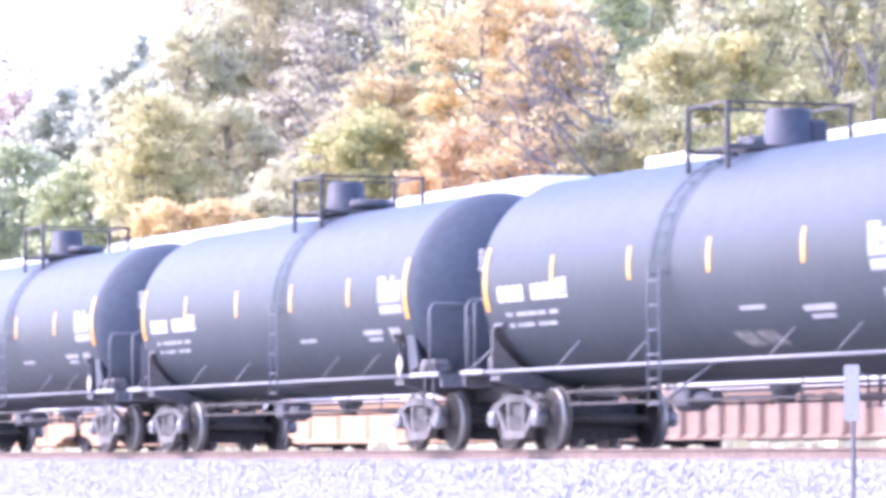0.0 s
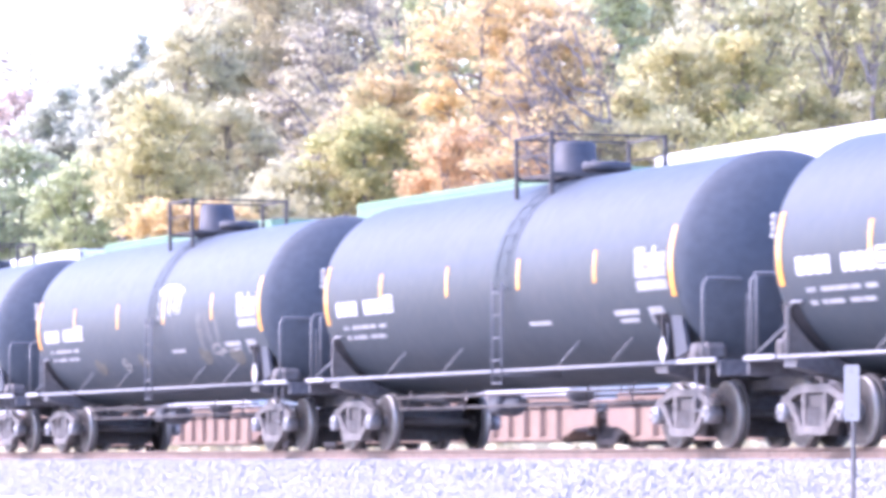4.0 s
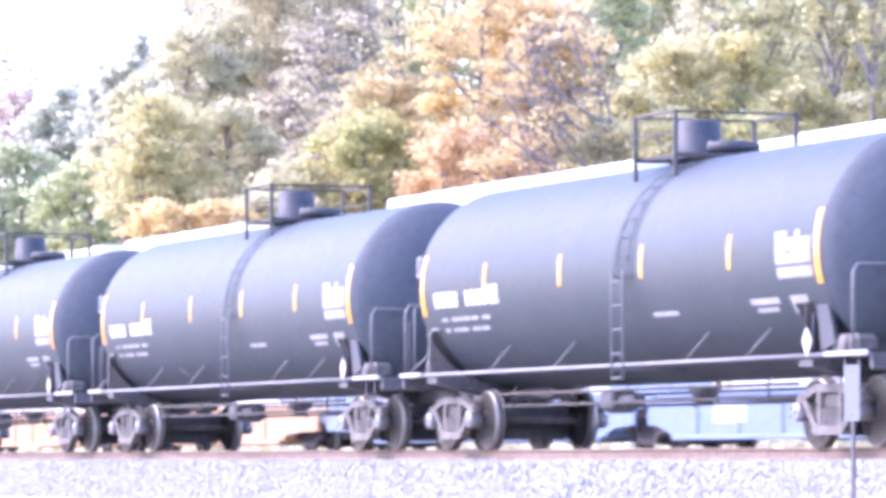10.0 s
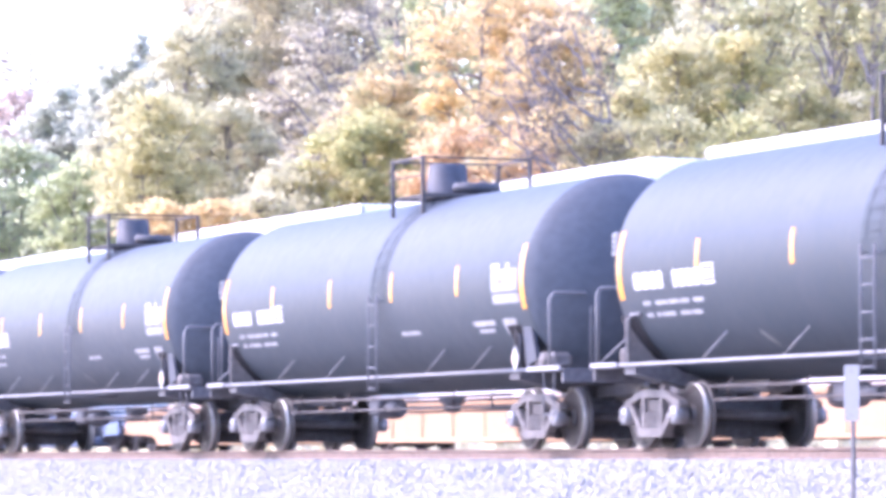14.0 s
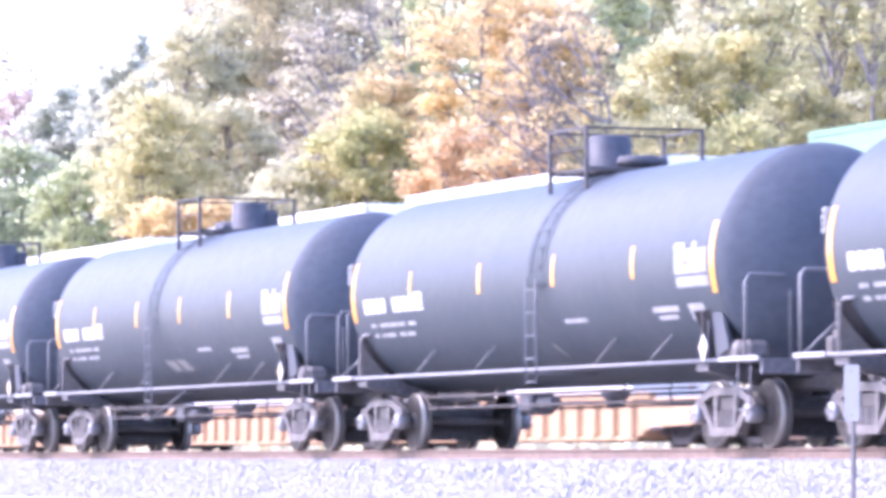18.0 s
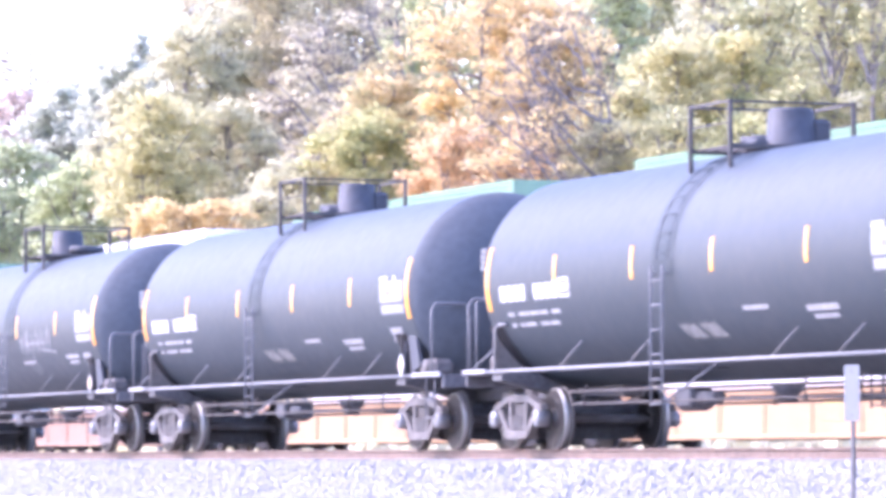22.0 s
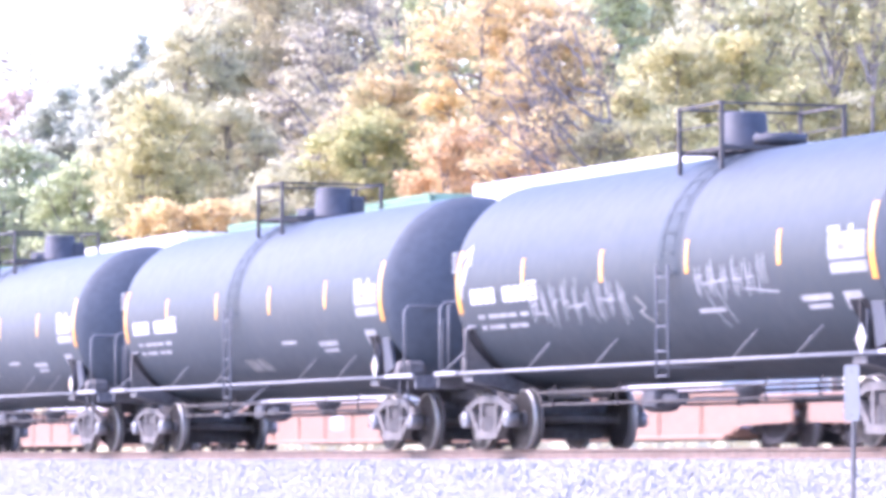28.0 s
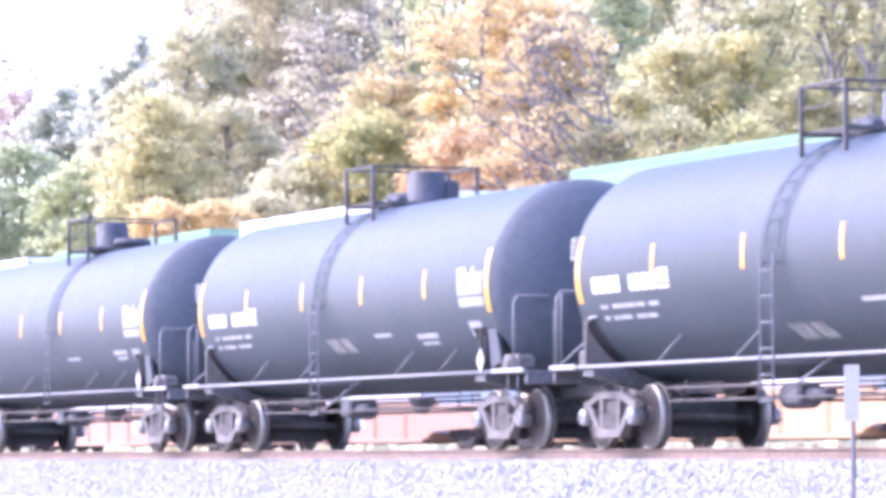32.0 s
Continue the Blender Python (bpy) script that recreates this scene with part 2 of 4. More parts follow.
    def mesh(self, name, *mats):
        me = bpy.data.meshes.new(name)
        me.from_pydata(self.v, [], self.f)
        me.polygons.foreach_set("use_smooth", self.s)
        me.polygons.foreach_set("material_index", self.k)
        for m in mats:
            me.materials.append(m)
        me.update()
        return me


def fix(me):
    """Turns all faces of the mesh outwards."""
    bm = bmesh.new()
    bm.from_mesh(me)
    bmesh.ops.recalc_face_normals(bm, faces=bm.faces)
    bm.to_mesh(me)
    bm.free()
    return me


def part(name, shape, mats, parent, label="", at=None):
    """Links a shape, or a mesh that is ready, as ONE mesh object under its thing or part."""
    if isinstance(shape, Shape):
        shape = fix(shape.mesh(name, *(mats if isinstance(mats, (list, tuple)) else (mats,))))
    ob = new(name, shape)
    ob.parent = parent
    if at is not None:
        ob.matrix_basis = at
    return tagged(ob, label)


def thing(name, label, category, group="", m=None):
    ob = new(name)
    ob.empty_display_size = 0.5
    if m is not None:
        ob.matrix_basis = m
    return tagged(ob, label, category, group)


# ---- ground, ballast and tracks ----
FAR_Y = 11.8          # centre of the second track
gs = Shape()
step = 60
ext = 1800
nx = 2 * ext // step
gv = [(-ext + i * step, -ext + j * step, -1.6) for j in range(nx + 1) for i in range(nx + 1)]
gf = [(j * (nx + 1) + i, j * (nx + 1) + i + 1, (j + 1) * (nx + 1) + i + 1, (j + 1) * (nx + 1) + i) for j in range(nx) for i in range(nx)]
gs.add(gv, gf)
tagged(new("ground", gs.mesh("ground", M["ground"])), "dry gravelly earth beside the railway", "ground", kind="structure")

X0, X1 = -420.0, 160.0
bed = Shape()
prof = [(-5.0, -1.6), (-3.6, -0.86), (-2.35, -0.25), (-2.1, -0.215), (2.3, -0.215), (3.2, -0.34), (8.6, -0.34), (9.4, -0.215), (14.0, -0.215), (16.6, -1.6)]
xs = np.arange(X0, X1 + 0.1, 2.0)
bv, bf = [], []
for x in xs:
    for y, z in prof:
        bv.append((x, y, z + (0.02 * noise.noise((x * 0.7, y * 2.0, 0)) if -4 < y < 14 else 0)))
npf = len(prof)
for i in range(len(xs) - 1):
    for j in range(npf - 1):
        bf.append((i * npf + j, (i + 1) * npf + j, (i + 1) * npf + j + 1, i * npf + j + 1))
bed.add(bv, bf, True)
ballast_bed = tagged(new("ballast_bed", bed.mesh("ballast_bed", M["ballast"])), "raised bed of pale crushed stone under two tracks", "ballast", kind="structure")


def stones(count, x0, x1, seed):
    """Loose crushed stones over the near shoulder."""
    rs = np.random.RandomState(seed)
    base = np.array([(1, 0, 0), (0, 1, 0), (-1, 0, 0), (0, -1, 0), (0, 0, 1), (0, 0, -1)], float)
    tri = [(0, 1, 4), (1, 2, 4), (2, 3, 4), (3, 0, 4), (1, 0, 5), (2, 1, 5), (3, 2, 5), (0, 3, 5)]
    py = np.array([p[0] for p in prof[1:4]])
    pz = np.array([p[1] for p in prof[1:4]])
    v = np.zeros((count, 6, 3))
    ys = rs.uniform(-3.6, -1.45, count)
    xs_ = rs.uniform(x0, x1, count)
    zs = np.interp(ys, py, pz)
    size = rs.uniform(0.022, 0.052, count)
    ang = rs.uniform(0, 6.28, (count, 3))
    for i in range(count):
        m = np.array(Euler(ang[i]).to_matrix())
        b = base * (size[i] * rs.uniform(0.65, 1.35, (6, 1)))
        v[i] = b @ m.T + (xs_[i], ys[i], zs[i] + size[i] * 0.35)
    f = (np.arange(count)[:, None, None] * 6 + np.array(tri)[None]).reshape(-1, 3)
    me = bpy.data.meshes.new("gravel")
    me.from_pydata(v.reshape(-1, 3).tolist(), [], f.tolist())
    me.materials.append(M["stone"])
    return me


tagged(new("gravel", stones(34000, -92, -42, 3)), "loose pale grey crushed stone on the shoulder", "gravel", kind="stuff")

RAIL = [(-0.075, -0.172), (0.075, -0.172), (0.075, -0.155), (0.012, -0.135), (0.01, -0.045), (0.034, -0.035), (0.036, -0.006), (0.03, 0.0),
        (-0.03, 0.0), (-0.036, -0.006), (-0.034, -0.035), (-0.01, -0.045), (-0.012, -0.135), (-0.075, -0.155)]


def track(y, label, tie_x0, tie_x1):
    ob = thing("railway_track", label, "track", m=pose(0, y, 0))
    tagged(ob, kind="structure")
    for s in (-0.752, 0.752):
        sh = Shape().prism([(u + s, w) for u, w in RAIL], "x", X0, X1)
        for i, fc in enumerate(sh.f):
            if len(fc) == 4 and all(abs(sh.v[k][2]) < 0.0015 for k in fc):
                sh.k[i] = 1
        part("rail", sh, (M["rail"], M["railtop"]), ob)
    rs = random.Random(7 + int(y))
    tie_mesh = fix(Shape().box((0, 0, 0), (0.23, 2.6, 0.18), 0.012).mesh("tie", M["tie"]))
    x = tie_x0
    while x < tie_x1:
        part("tie", tie_mesh, None, ob, at=pose(x, rs.uniform(-0.03, 0.03), -0.262, 0, 0, rs.uniform(-1, 1)))
        x += 0.52
    far = Shape()
    for a, b in ((X0, tie_x0 - 0.3), (x, X1)):
        n = int((b - a) / 0.52)
        for i in range(n):
            far.box((a + 0.3 + i * 0.52, 0, -0.262), (0.23, 2.6, 0.18))
    tagged(part("distant_ties", far, M["tie"], ob), kind="stuff")
    return ob


track(0.0, "near railway track with rusty rails on wooden ties", -100, -44)
track(FAR_Y, "second railway track beyond the first, rusty rails", -150, -76)

# small grey sign on a post at the foot of the ballast
SIGN_X, SIGN_Y = -44.95, -4.2
sign = thing("trackside_sign", "small blank grey rectangular sign on a thin galvanised post", "sign", m=pose(SIGN_X, SIGN_Y, -1.18, 0, 0, 20))
part("post", Shape().prism([(-0.03, 0.0), (-0.022, -0.022), (0.022, -0.022), (0.03, 0.0), (0.024, 0.004), (0.0, -0.01), (-0.024, 0.004)], "z", -0.35, 1.98), M["post"], sign)
sp = Shape()
w2, h2, rc = 0.12, 0.315, 0.03
ol = [(sx * (w2 - rc) + rc * math.cos(a), sz * (h2 - rc) + rc * math.sin(a) + 1.76) for sx, sz, a0 in ((1, 1, 0), (-1, 1, 90), (-1, -1, 180), (1, -1, 270)) for a in [radians(a0 + k * 30) for k in range(4)]]
sp.prism(ol, "y", -0.028, -0.024)
plate_ob = part("sign_plate", sp, M["sign"], sign, "faded grey painted metal plate")
for zb in (1.52, 2.0):
    part("bolt", Shape().lathe([(-0.036, 0.0), (-0.036, 0.011), (-0.028, 0.012)], 8, "y", (0, 0, zb)), M["post"], sign)


# ---- tank cars ----
R, ZC, HALF = 1.59, 2.53, 7.38
DECK = 1.17                    # height of the platforms and side rails
PITCH = 18.1
REAR, FRONT = -7.25, 6.53      # truck centres


def skin(s, x0, x1, z0, z1, side=-1, off=0.006, seg=None, slot=0):
    """A painted patch that follows the tank's round side."""
    a0, a1 = math.asin(max(-1, min(1, (z0 - ZC) / R))), math.asin(max(-1, min(1, (z1 - ZC) / R)))
    n = seg or max(1, int(abs(a1 - a0) / 0.06))
    r = R + off
    vs = []
    for i in range(n + 1):
        a = a0 + (a1 - a0) * i / n
        for x in (x0, x1):
            vs.append((x, side * r * math.cos(a), ZC + r * math.sin(a)))
    s.add(vs, [(2 * i, 2 * i + 1, 2 * i + 3, 2 * i + 2) for i in range(n)], True, slot)


def stroke(s, pts, w, side=-1, off=0.007):
    """A sprayed line on the tank's side, one strip through (x, z) points."""
    r = R + off
    line = []
    for (xa, za), (xb, zb) in zip(pts, pts[1:]):
        n = max(1, int(math.hypot(xb - xa, zb - za) / 0.12))
        line += [Vector((xa + (xb - xa) * i / n, za + (zb - za) * i / n)) for i in range(n)]
    line.append(Vector(pts[-1]))
    vs, q = [], Vector((0.0, 1.0))
    for i, p in enumerate(line):
        d = line[min(i + 1, len(line) - 1)] - line[max(i - 1, 0)]
        if d.length > 1e-4:
            d.normalize()
            q = Vector((-d.y, d.x)) * w / 2
        for sg in (-1, 1):
            a = math.asin(max(-0.999, min(0.999, (p.y + sg * q.y - ZC) / R)))
            vs.append((p.x + sg * q.x, side * r * math.cos(a), ZC + r * math.sin(a)))
    s.add(vs, [(2 * i, 2 * i + 1, 2 * i + 3, 2 * i + 2) for i in range(len(line) - 1)], True)


def wheelset_mesh():
    s = Shape()
    s.lathe([(-1.02, 0.075), (-0.86, 0.075), (-0.8, 0.1), (-0.6, 0.085), (0, 0.08), (0.6, 0.085), (0.8, 0.1), (0.86, 0.075), (1.02, 0.075)], 12, "y")
    for sg in (-1, 1):
        def w(prof, slot, smooth=True):
            s.lathe([(sg * a, r) for a, r in prof], 30, "y", slot=slot, smooth=smooth)
        w([(0.70, 0.40), (0.702, 0.478), (0.715, 0.487), (0.73, 0.478), (0.742, 0.460)], 0)
        w([(0.742, 0.460), (0.852, 0.453)], 1)
        w([(0.852, 0.453), (0.856, 0.445)], 1, False)
        w([(0.856, 0.445), (0.856, 0.40)], 0, False)
        w([(0.856, 0.40), (0.83, 0.385), (0.78, 0.33), (0.76, 0.22), (0.80, 0.16), (0.88, 0.14), (0.885, 0.1)], 0)
        w([(0.70, 0.40), (0.72, 0.36), (0.735, 0.25), (0.70, 0.15), (0.68, 0.1)], 0)
        # a balance mark cast in the plate, so that the turning shows
        for k in range(3):
            a = k * 2 * math.pi / 3 + 0.3
            s.box((0.30 * math.cos(a), sg * 0.785, 0.30 * math.sin(a)), (0.07, 0.03, 0.05), 0.01)
    return fix(s.mesh("wheelset", M["wheel"], M["tread"]))


def side_frame_mesh(name, cast, cap):
    """Cast side frame with its spring nest and bearing ends, for the near side (-y)."""
    s = Shape()
    y0, y1 = -1.10, -0.97
    s.prism([(-0.98, 0.60), (-0.95, 0.67), (-0.78, 0.70), (-0.42, 0.82), (0.42, 0.82), (0.78, 0.70), (0.95, 0.67), (0.98, 0.60), (0.78, 0.60), (0.42, 0.71), (-0.42, 0.71), (-0.78, 0.60)], "y", y0, y1)
    for sg in (-1, 1):
        s.prism([(sg * 0.84, 0.62), (sg * 0.69, 0.62), (sg * 0.33, 0.25), (sg * 0.44, 0.20)], "y", y0, y1)
        s.prism([(sg * 0.37, 0.72), (sg * 0.27, 0.72), (sg * 0.25, 0.26), (sg * 0.35, 0.26)], "y", y0 + 0.01, y1)
        s.box((sg * 0.88, -1.03, 0.60), (0.22, 0.15, 0.07), 0.02)
        s.lathe([(-1.165, 0.0), (-1.165, 0.10), (-1.155, 0.12), (-1.12, 0.125), (-0.95, 0.125)], 16, "y", (sg * 0.89, 0, 0.457), slot=2)
        for k in range(3):
            a = k * 2.09
            s.lathe([(-1.205, 0.0), (-1.205, 0.018), (-1.18, 0.02)], 6, "y", (sg * 0.89 + 0.06 * math.cos(a), 0, 0.457 + 0.06 * math.sin(a)), slot=1)
    s.prism([(-0.48, 0.22), (-0.40, 0.16), (0.40, 0.16), (0.48, 0.22), (0.40, 0.28), (-0.40, 0.28)], "y", y0 - 0.02, y1 + 0.02)
    for k in range(3):
        x = -0.16 + 0.16 * k
        pr = []
        for i in range(7):
            pr += [(0.28 + i * 0.035, 0.06), (0.295 + i * 0.035, 0.075)]
        s.lathe(pr, 10, "z", (x, -1.03, 0))
    # bolster end, in the dark slot to paint shade into the frame's openings
    s.box((0, -0.99, 0.60), (0.50, 0.12, 0.22), 0.03, slot=1)
    return fix(s.mesh(name, cast, M["cage"], cap))


WHEELSET, SIDE_FRAME, DARK_FRAME = wheelset_mesh(), side_frame_mesh("side_frame", M["truck"], M["edge"]), side_frame_mesh("dark_side_frame", M["cage"], M["cage"])
bol = Shape()
bol.box((0, 0, 0.60), (0.42, 1.9, 0.26), 0.05)
bol.lathe([(0.7, 0.2), (0.84, 0.2)], 16, "z")
bol.box((0.55, 0, 0.42), (0.1, 1.5, 0.14), 0.03)
bol.box((-0.55, 0, 0.42), (0.1, 1.5, 0.14), 0.03)
for sg_ in (-1, 1):
    for sy_ in (-1, 1):
        bol.box((sg_ * 0.44, sy_ * 0.78, 0.42), (0.07, 0.12, 0.3), 0.02)
    bol.tube([(sg_ * 0.55, 0, 0.42), (sg_ * 0.1, 0.25, 0.5)], 0.03)
    bol.prism([(-0.80, 0.34), (-0.62, 0.15), (0.62, 0.15), (0.80, 0.34), (0.62, 0.50), (-0.62, 0.50)], "x", sg_ * 0.36 - 0.05, sg_ * 0.36 + 0.05)
BOLSTER = fix(bol.mesh("truck", M["frame"]))
WHEELS = []


def truck(parent, x, frame_mesh, label):
    t = part("truck", BOLSTER, None, parent, label, at=pose(x, 0, 0))
    part("side_frame", frame_mesh, None, t)
    part("side_frame", frame_mesh, None, t, at=pose(0, 0, 0, 0, 0, 180))
    for sx in (-0.89, 0.89):
        w = part("wheelset", WHEELSET, None, t, at=pose(sx, 0, 0.457))
        w["axle"] = 1 if sx > 0 else 0
    return t


def bar_row(car, name, x0, z0, z1, widths, gap, paint="white"):
    """A line of plain painted bars; a negative width leaves a space."""
    x = x0
    for w in widths:
        if w > 0:
            s = Shape()
            skin(s, x, x + w, z0, z1, off=0.009)
            part(name, s, M[paint], car)
        x += abs(w) + gap


RUNG = fix(Shape().tube([(-0.2, 0, 0), (0.2, 0, 0)], 0.014, 6).mesh("rung", M["ladder"]))
TOP_RUNG = fix(Shape().tube([(-0.2, 0, 0), (0.2, 0, 0)], 0.005, 6).mesh("top_rung", M["strap"]))


def tank_car(kind):
    """kind 'a': cage and ladder behind the middle, valve housing at the cage's front; 'b': ahead of it, housing at its back."""
    lad = -0.55 if kind == "a" else 0.9
    foot = 0.56 if kind == "a" else 0.94      # lower end of the side ladder
    c0, c1 = (-1.07, 0.27) if kind == "a" else (-0.2, 1.23)
    car = thing("tank_car", "black railway tank car with orange side stripes and white stencils", "tank car", "tank cars of the train")
    # shell, heads and jacket seams
    n = 56
    s = Shape().lathe([(-HALF + 0.012, R)] + [(-HALF + 0.04 + i * (2 * HALF - 0.08) / 8, R) for i in range(9)] + [(HALF - 0.012, R)], n, "x", (0, 0, ZC))
    for sg in (-1, 1):
        s.lathe([(sg * (HALF - 0.012), R), (sg * HALF, R - 0.006), (sg * HALF, R - 0.025)], n, "x", (0, 0, ZC), smooth=False)
    shell = part("tank_shell", s, M["tank"], car)
    for sg in (-1, 1):
        edge = R - 0.004
        dome = (edge ** 2 + 0.8 ** 2) / 1.6
        pr = [(sg * (HALF - 0.03), edge), (sg * (HALF + 0.005), edge)] + [(sg * (HALF + 0.8 - dome + math.sqrt(dome ** 2 - (edge * k / 12) ** 2)), edge * k / 12) for k in range(11, 0, -1)] + [(sg * (HALF + 0.8), 0.0)]
        part("tank_head", Shape().lathe(pr, n, "x", (0, 0, ZC)), M["tank_head"], car, "dark rounded tank end")
    # reflective stripes, both sides
    for side in (-1, 1):
        for x in ((-4.53, -1.50, 1.52, 4.50) if side < 0 else (4.53, 1.50, -1.52, -4.50)):
            st = Shape()
            skin(st, x - 0.055, x + 0.055, 2.36, 2.82, side)
            skin(st, x - 0.022, x + 0.022, 2.40, 2.79, side, 0.010, slot=1)
            part("reflective_stripe", st, (M["orange"], M["tape"]), car, "short orange and yellow reflective stripe")
        for x in (-7.23, 7.23):
            st = Shape()
            skin(st, x - 0.075, x + 0.075, 2.08, 3.04, side)
            skin(st, x - 0.03, x + 0.03, 2.42, 3.02, side, 0.010, slot=1)
            part("end_stripe", st, (M["orange"], M["tape"]), car, "long orange reflective stripe by the tank end")
    # stencilled marks of the near side
    bar_row(car, "reporting_mark", -6.72, 2.20, 2.43, [0.23, 0.21, 0.22, 0.17, -0.25, 0.13, 0.20, 0.21, 0.20], 0.055)
    mk = Shape()
    skin(mk, -4.4, -4.0, 2.20, 2.24)
    skin(mk, -4.4, -4.0, 2.44, 2.48)
    skin(mk, -4.4, -4.35, 2.245, 2.435)
    skin(mk, -4.05, -4.0, 2.245, 2.435)
    skin(mk, -4.3, -4.1, 2.28, 2.40)
    part("boxed_mark", mk, M["white"], car)
    for z0, ws in ((1.98, [0.12, 0.1, -0.1, 0.42, 0.36, 0.3, -0.08, 0.34]), (1.82, [0.2, -0.06, 0.16, 0.46, -0.1, 0.36, 0.34])):
        bar_row(car, "stencil_line", -6.55, z0, z0 + 0.06, ws, 0.035, "stencil")
    pn = Shape()
    skin(pn, 5.97, 7.04, 2.36, 2.70, off=0.005)
    skin(pn, 6.0, 7.06, 2.18, 2.325, off=0.005)
    part("data_panel", pn, M["panel"], car, "pale grey stencilled data panel")
    for z0, z1, ws, paint in ((2.705, 2.785, [0.36, -0.2, 0.12], "stencil"), (2.60, 2.67, [-0.06, 0.18, 0.14, -0.12, 0.26], "stencil"), (2.48, 2.55, [-0.3, 0.2, 0.16, 0.14], "greymark"),
                              (2.39, 2.44, [-0.05, 0.3, -0.18, 0.26], "stencil"), (2.21, 2.30, [-0.04, 0.36, 0.22, 0.26], "stencil")):
        bar_row(car, "data_panel_line", 5.95, z0, z1, ws, 0.03, paint)
    short, pair = ((1.80, 2.60), (3.72, 4.68)) if kind == "a" else ((1.65, 2.5), (4.95, 5.85))
    drop = 0.17 if kind == "a" else 0.05
    for x0, x1, rows_ in ((*short, ((1.82, 1.88),)), (*pair, ((1.92 - drop, 2.0 - drop), (1.82 - drop, 1.88 - drop))), (6.2, 6.7, ((1.73, 1.96),))):
        for i, (z0, z1) in enumerate(rows_):
            mk = Shape()
            skin(mk, x0 + 0.12 * i, x1 - 0.12 * i, z0, z1)
            part("stencil_patch", mk, M["stencil"], car)
    # side handrail along the whole car and its struts
    for side in (-1, 1):
        part("side_rail", Shape().tube([(-8.1, side * 1.46, DECK), (8.1, side * 1.46, DECK)], 0.028, 8), M["pale_pipe"], car, "long grey pipe handrail")
        for x in (-4.7, -2.1, 2.7, 4.7):
            a = math.asin((1.56 - ZC) / R)
            part("rail_strut", Shape().tube([(x, side * 1.46, DECK), (x + 0.45, side * (R * math.cos(a) - 0.01), 1.58)], 0.015, 6), M["rail_pipe"], car)
    # ladder on both sides
    for side in (-1, 1):
        s = Shape()
        for dx in (-0.2, 0.2):
            s.tube([(lad + dx, side * 1.68, foot), (lad + dx, side * 1.68, 1.3), (lad + dx, side * 1.68, 2.0), (lad + dx, side * 1.68, 2.5)], 0.018, 6)
        for z in (1.1, 2.4):
            for dx in (-0.2, 0.2):
                s.tube([(lad + dx, side * 1.68, z), (lad + dx, side * math.sqrt(max(0.1, R ** 2 - (z - ZC) ** 2)), z)], 0.013, 5)
        up = Shape()
        arc = [((R + 0.012) * math.cos(a), ZC + (R + 0.012) * math.sin(a)) for a in [radians(2 + i * 10) for i in range(8)]]
        for dx in (-0.2, 0.2):
            up.tube([(lad + dx, side * y, z) for y, z in arc], 0.006, 6)
        strap = Shape()
        for a_, b_ in zip(range(-6, 74, 8), range(2, 82, 8)):
            aa, bb = radians(a_), radians(b_)
            strap.add([(lad + w_, side * (R + 0.008) * math.cos(k_), ZC + (R + 0.008) * math.sin(k_)) for k_ in (aa, bb) for w_ in (-0.36, 0.36)], [(0, 1, 3, 2)], True)
        part("jacket_strap", strap, M["strap"], car, "dull darker strap round the tank under the ladder")
        upper = part("upper_ladder", up, M["strap"], car, "black rungs bent over the tank")
        for i in range(7):
            a = radians(5 + i * 10)
            part("rung", TOP_RUNG, None, upper, at=pose(lad, side * (R + 0.012) * math.cos(a), ZC + (R + 0.012) * math.sin(a)))
        ladder = part("ladder", s, M["ladder"], car, "grey pipe ladder")
        if kind == "a":
            part("ladder_brace", Shape().tube([(lad + 0.2, side * 1.66, 0.62), (lad + 1.15, side * 1.2, 1.2)], 0.02, 6), M["ladder"], car)
        for i in range(6 if kind == "a" else 5):
            part("rung", RUNG, None, ladder, at=pose(lad, side * 1.68, foot + 0.04 + 0.34 * i))
    # stub sills, bolsters, end platforms, couplers
    for sg in (-1, 1):
        part("stub_sill", Shape().box((sg * 7.0, 0, 0.93), (3.4, 0.36, 0.32), 0.03), M["frame"], car)
        s = Shape()
        bx = FRONT if sg > 0 else REAR
        s.prism([(-1.42, 1.15), (-1.42, 1.04), (-0.3, 0.78), (0.3, 0.78), (1.42, 1.04), (1.42, 1.15)], "x", bx - 0.2, bx + 0.2)
        part("body_bolster", s, M["frame"], car)
        for side in (-1, 1):
            arc = [(side * (R + 0.004) * math.cos(radians(a_)), ZC + (R + 0.004) * math.sin(radians(a_))) for a_ in range(-66, -23, 6)]
            wx_ = bx + sg * 0.08
            part("bolster_web", Shape().prism([(side * 1.45, 1.15), (side * 0.6, 0.98)] + arc + [(side * 1.455, 1.83)], "x", wx_ - 0.012, wx_ + 0.012), M["web"] if sg < 0 else M["cage"], car, "dusty brown bolster plate" if sg < 0 else "dark steel bolster plate")
            # saddle pad, its black colour painting the shadow along the web
            sd = Shape()
            skin(sd, bx - 0.25, bx + 0.3, ZC - R * 0.92, 1.86, side, 0.012)
            part("saddle_pad", sd, M["pad"], car, "reinforcing pad under the tank, blackened for the shade there")
        pl = Shape()
        pl.box((sg * 8.2, 0, DECK - 0.02), (0.7, 2.9, 0.04), 0.01)
        pl.box((sg * 8.5, 0, 1.06), (0.08, 2.9, 0.2), 0.015)
        part("end_platform", pl, M["frame"], car)
        for side in (-1, 1):
            a0, a1 = (7.25, 8.52) if sg * side < 0 else (7.55, 8.52)
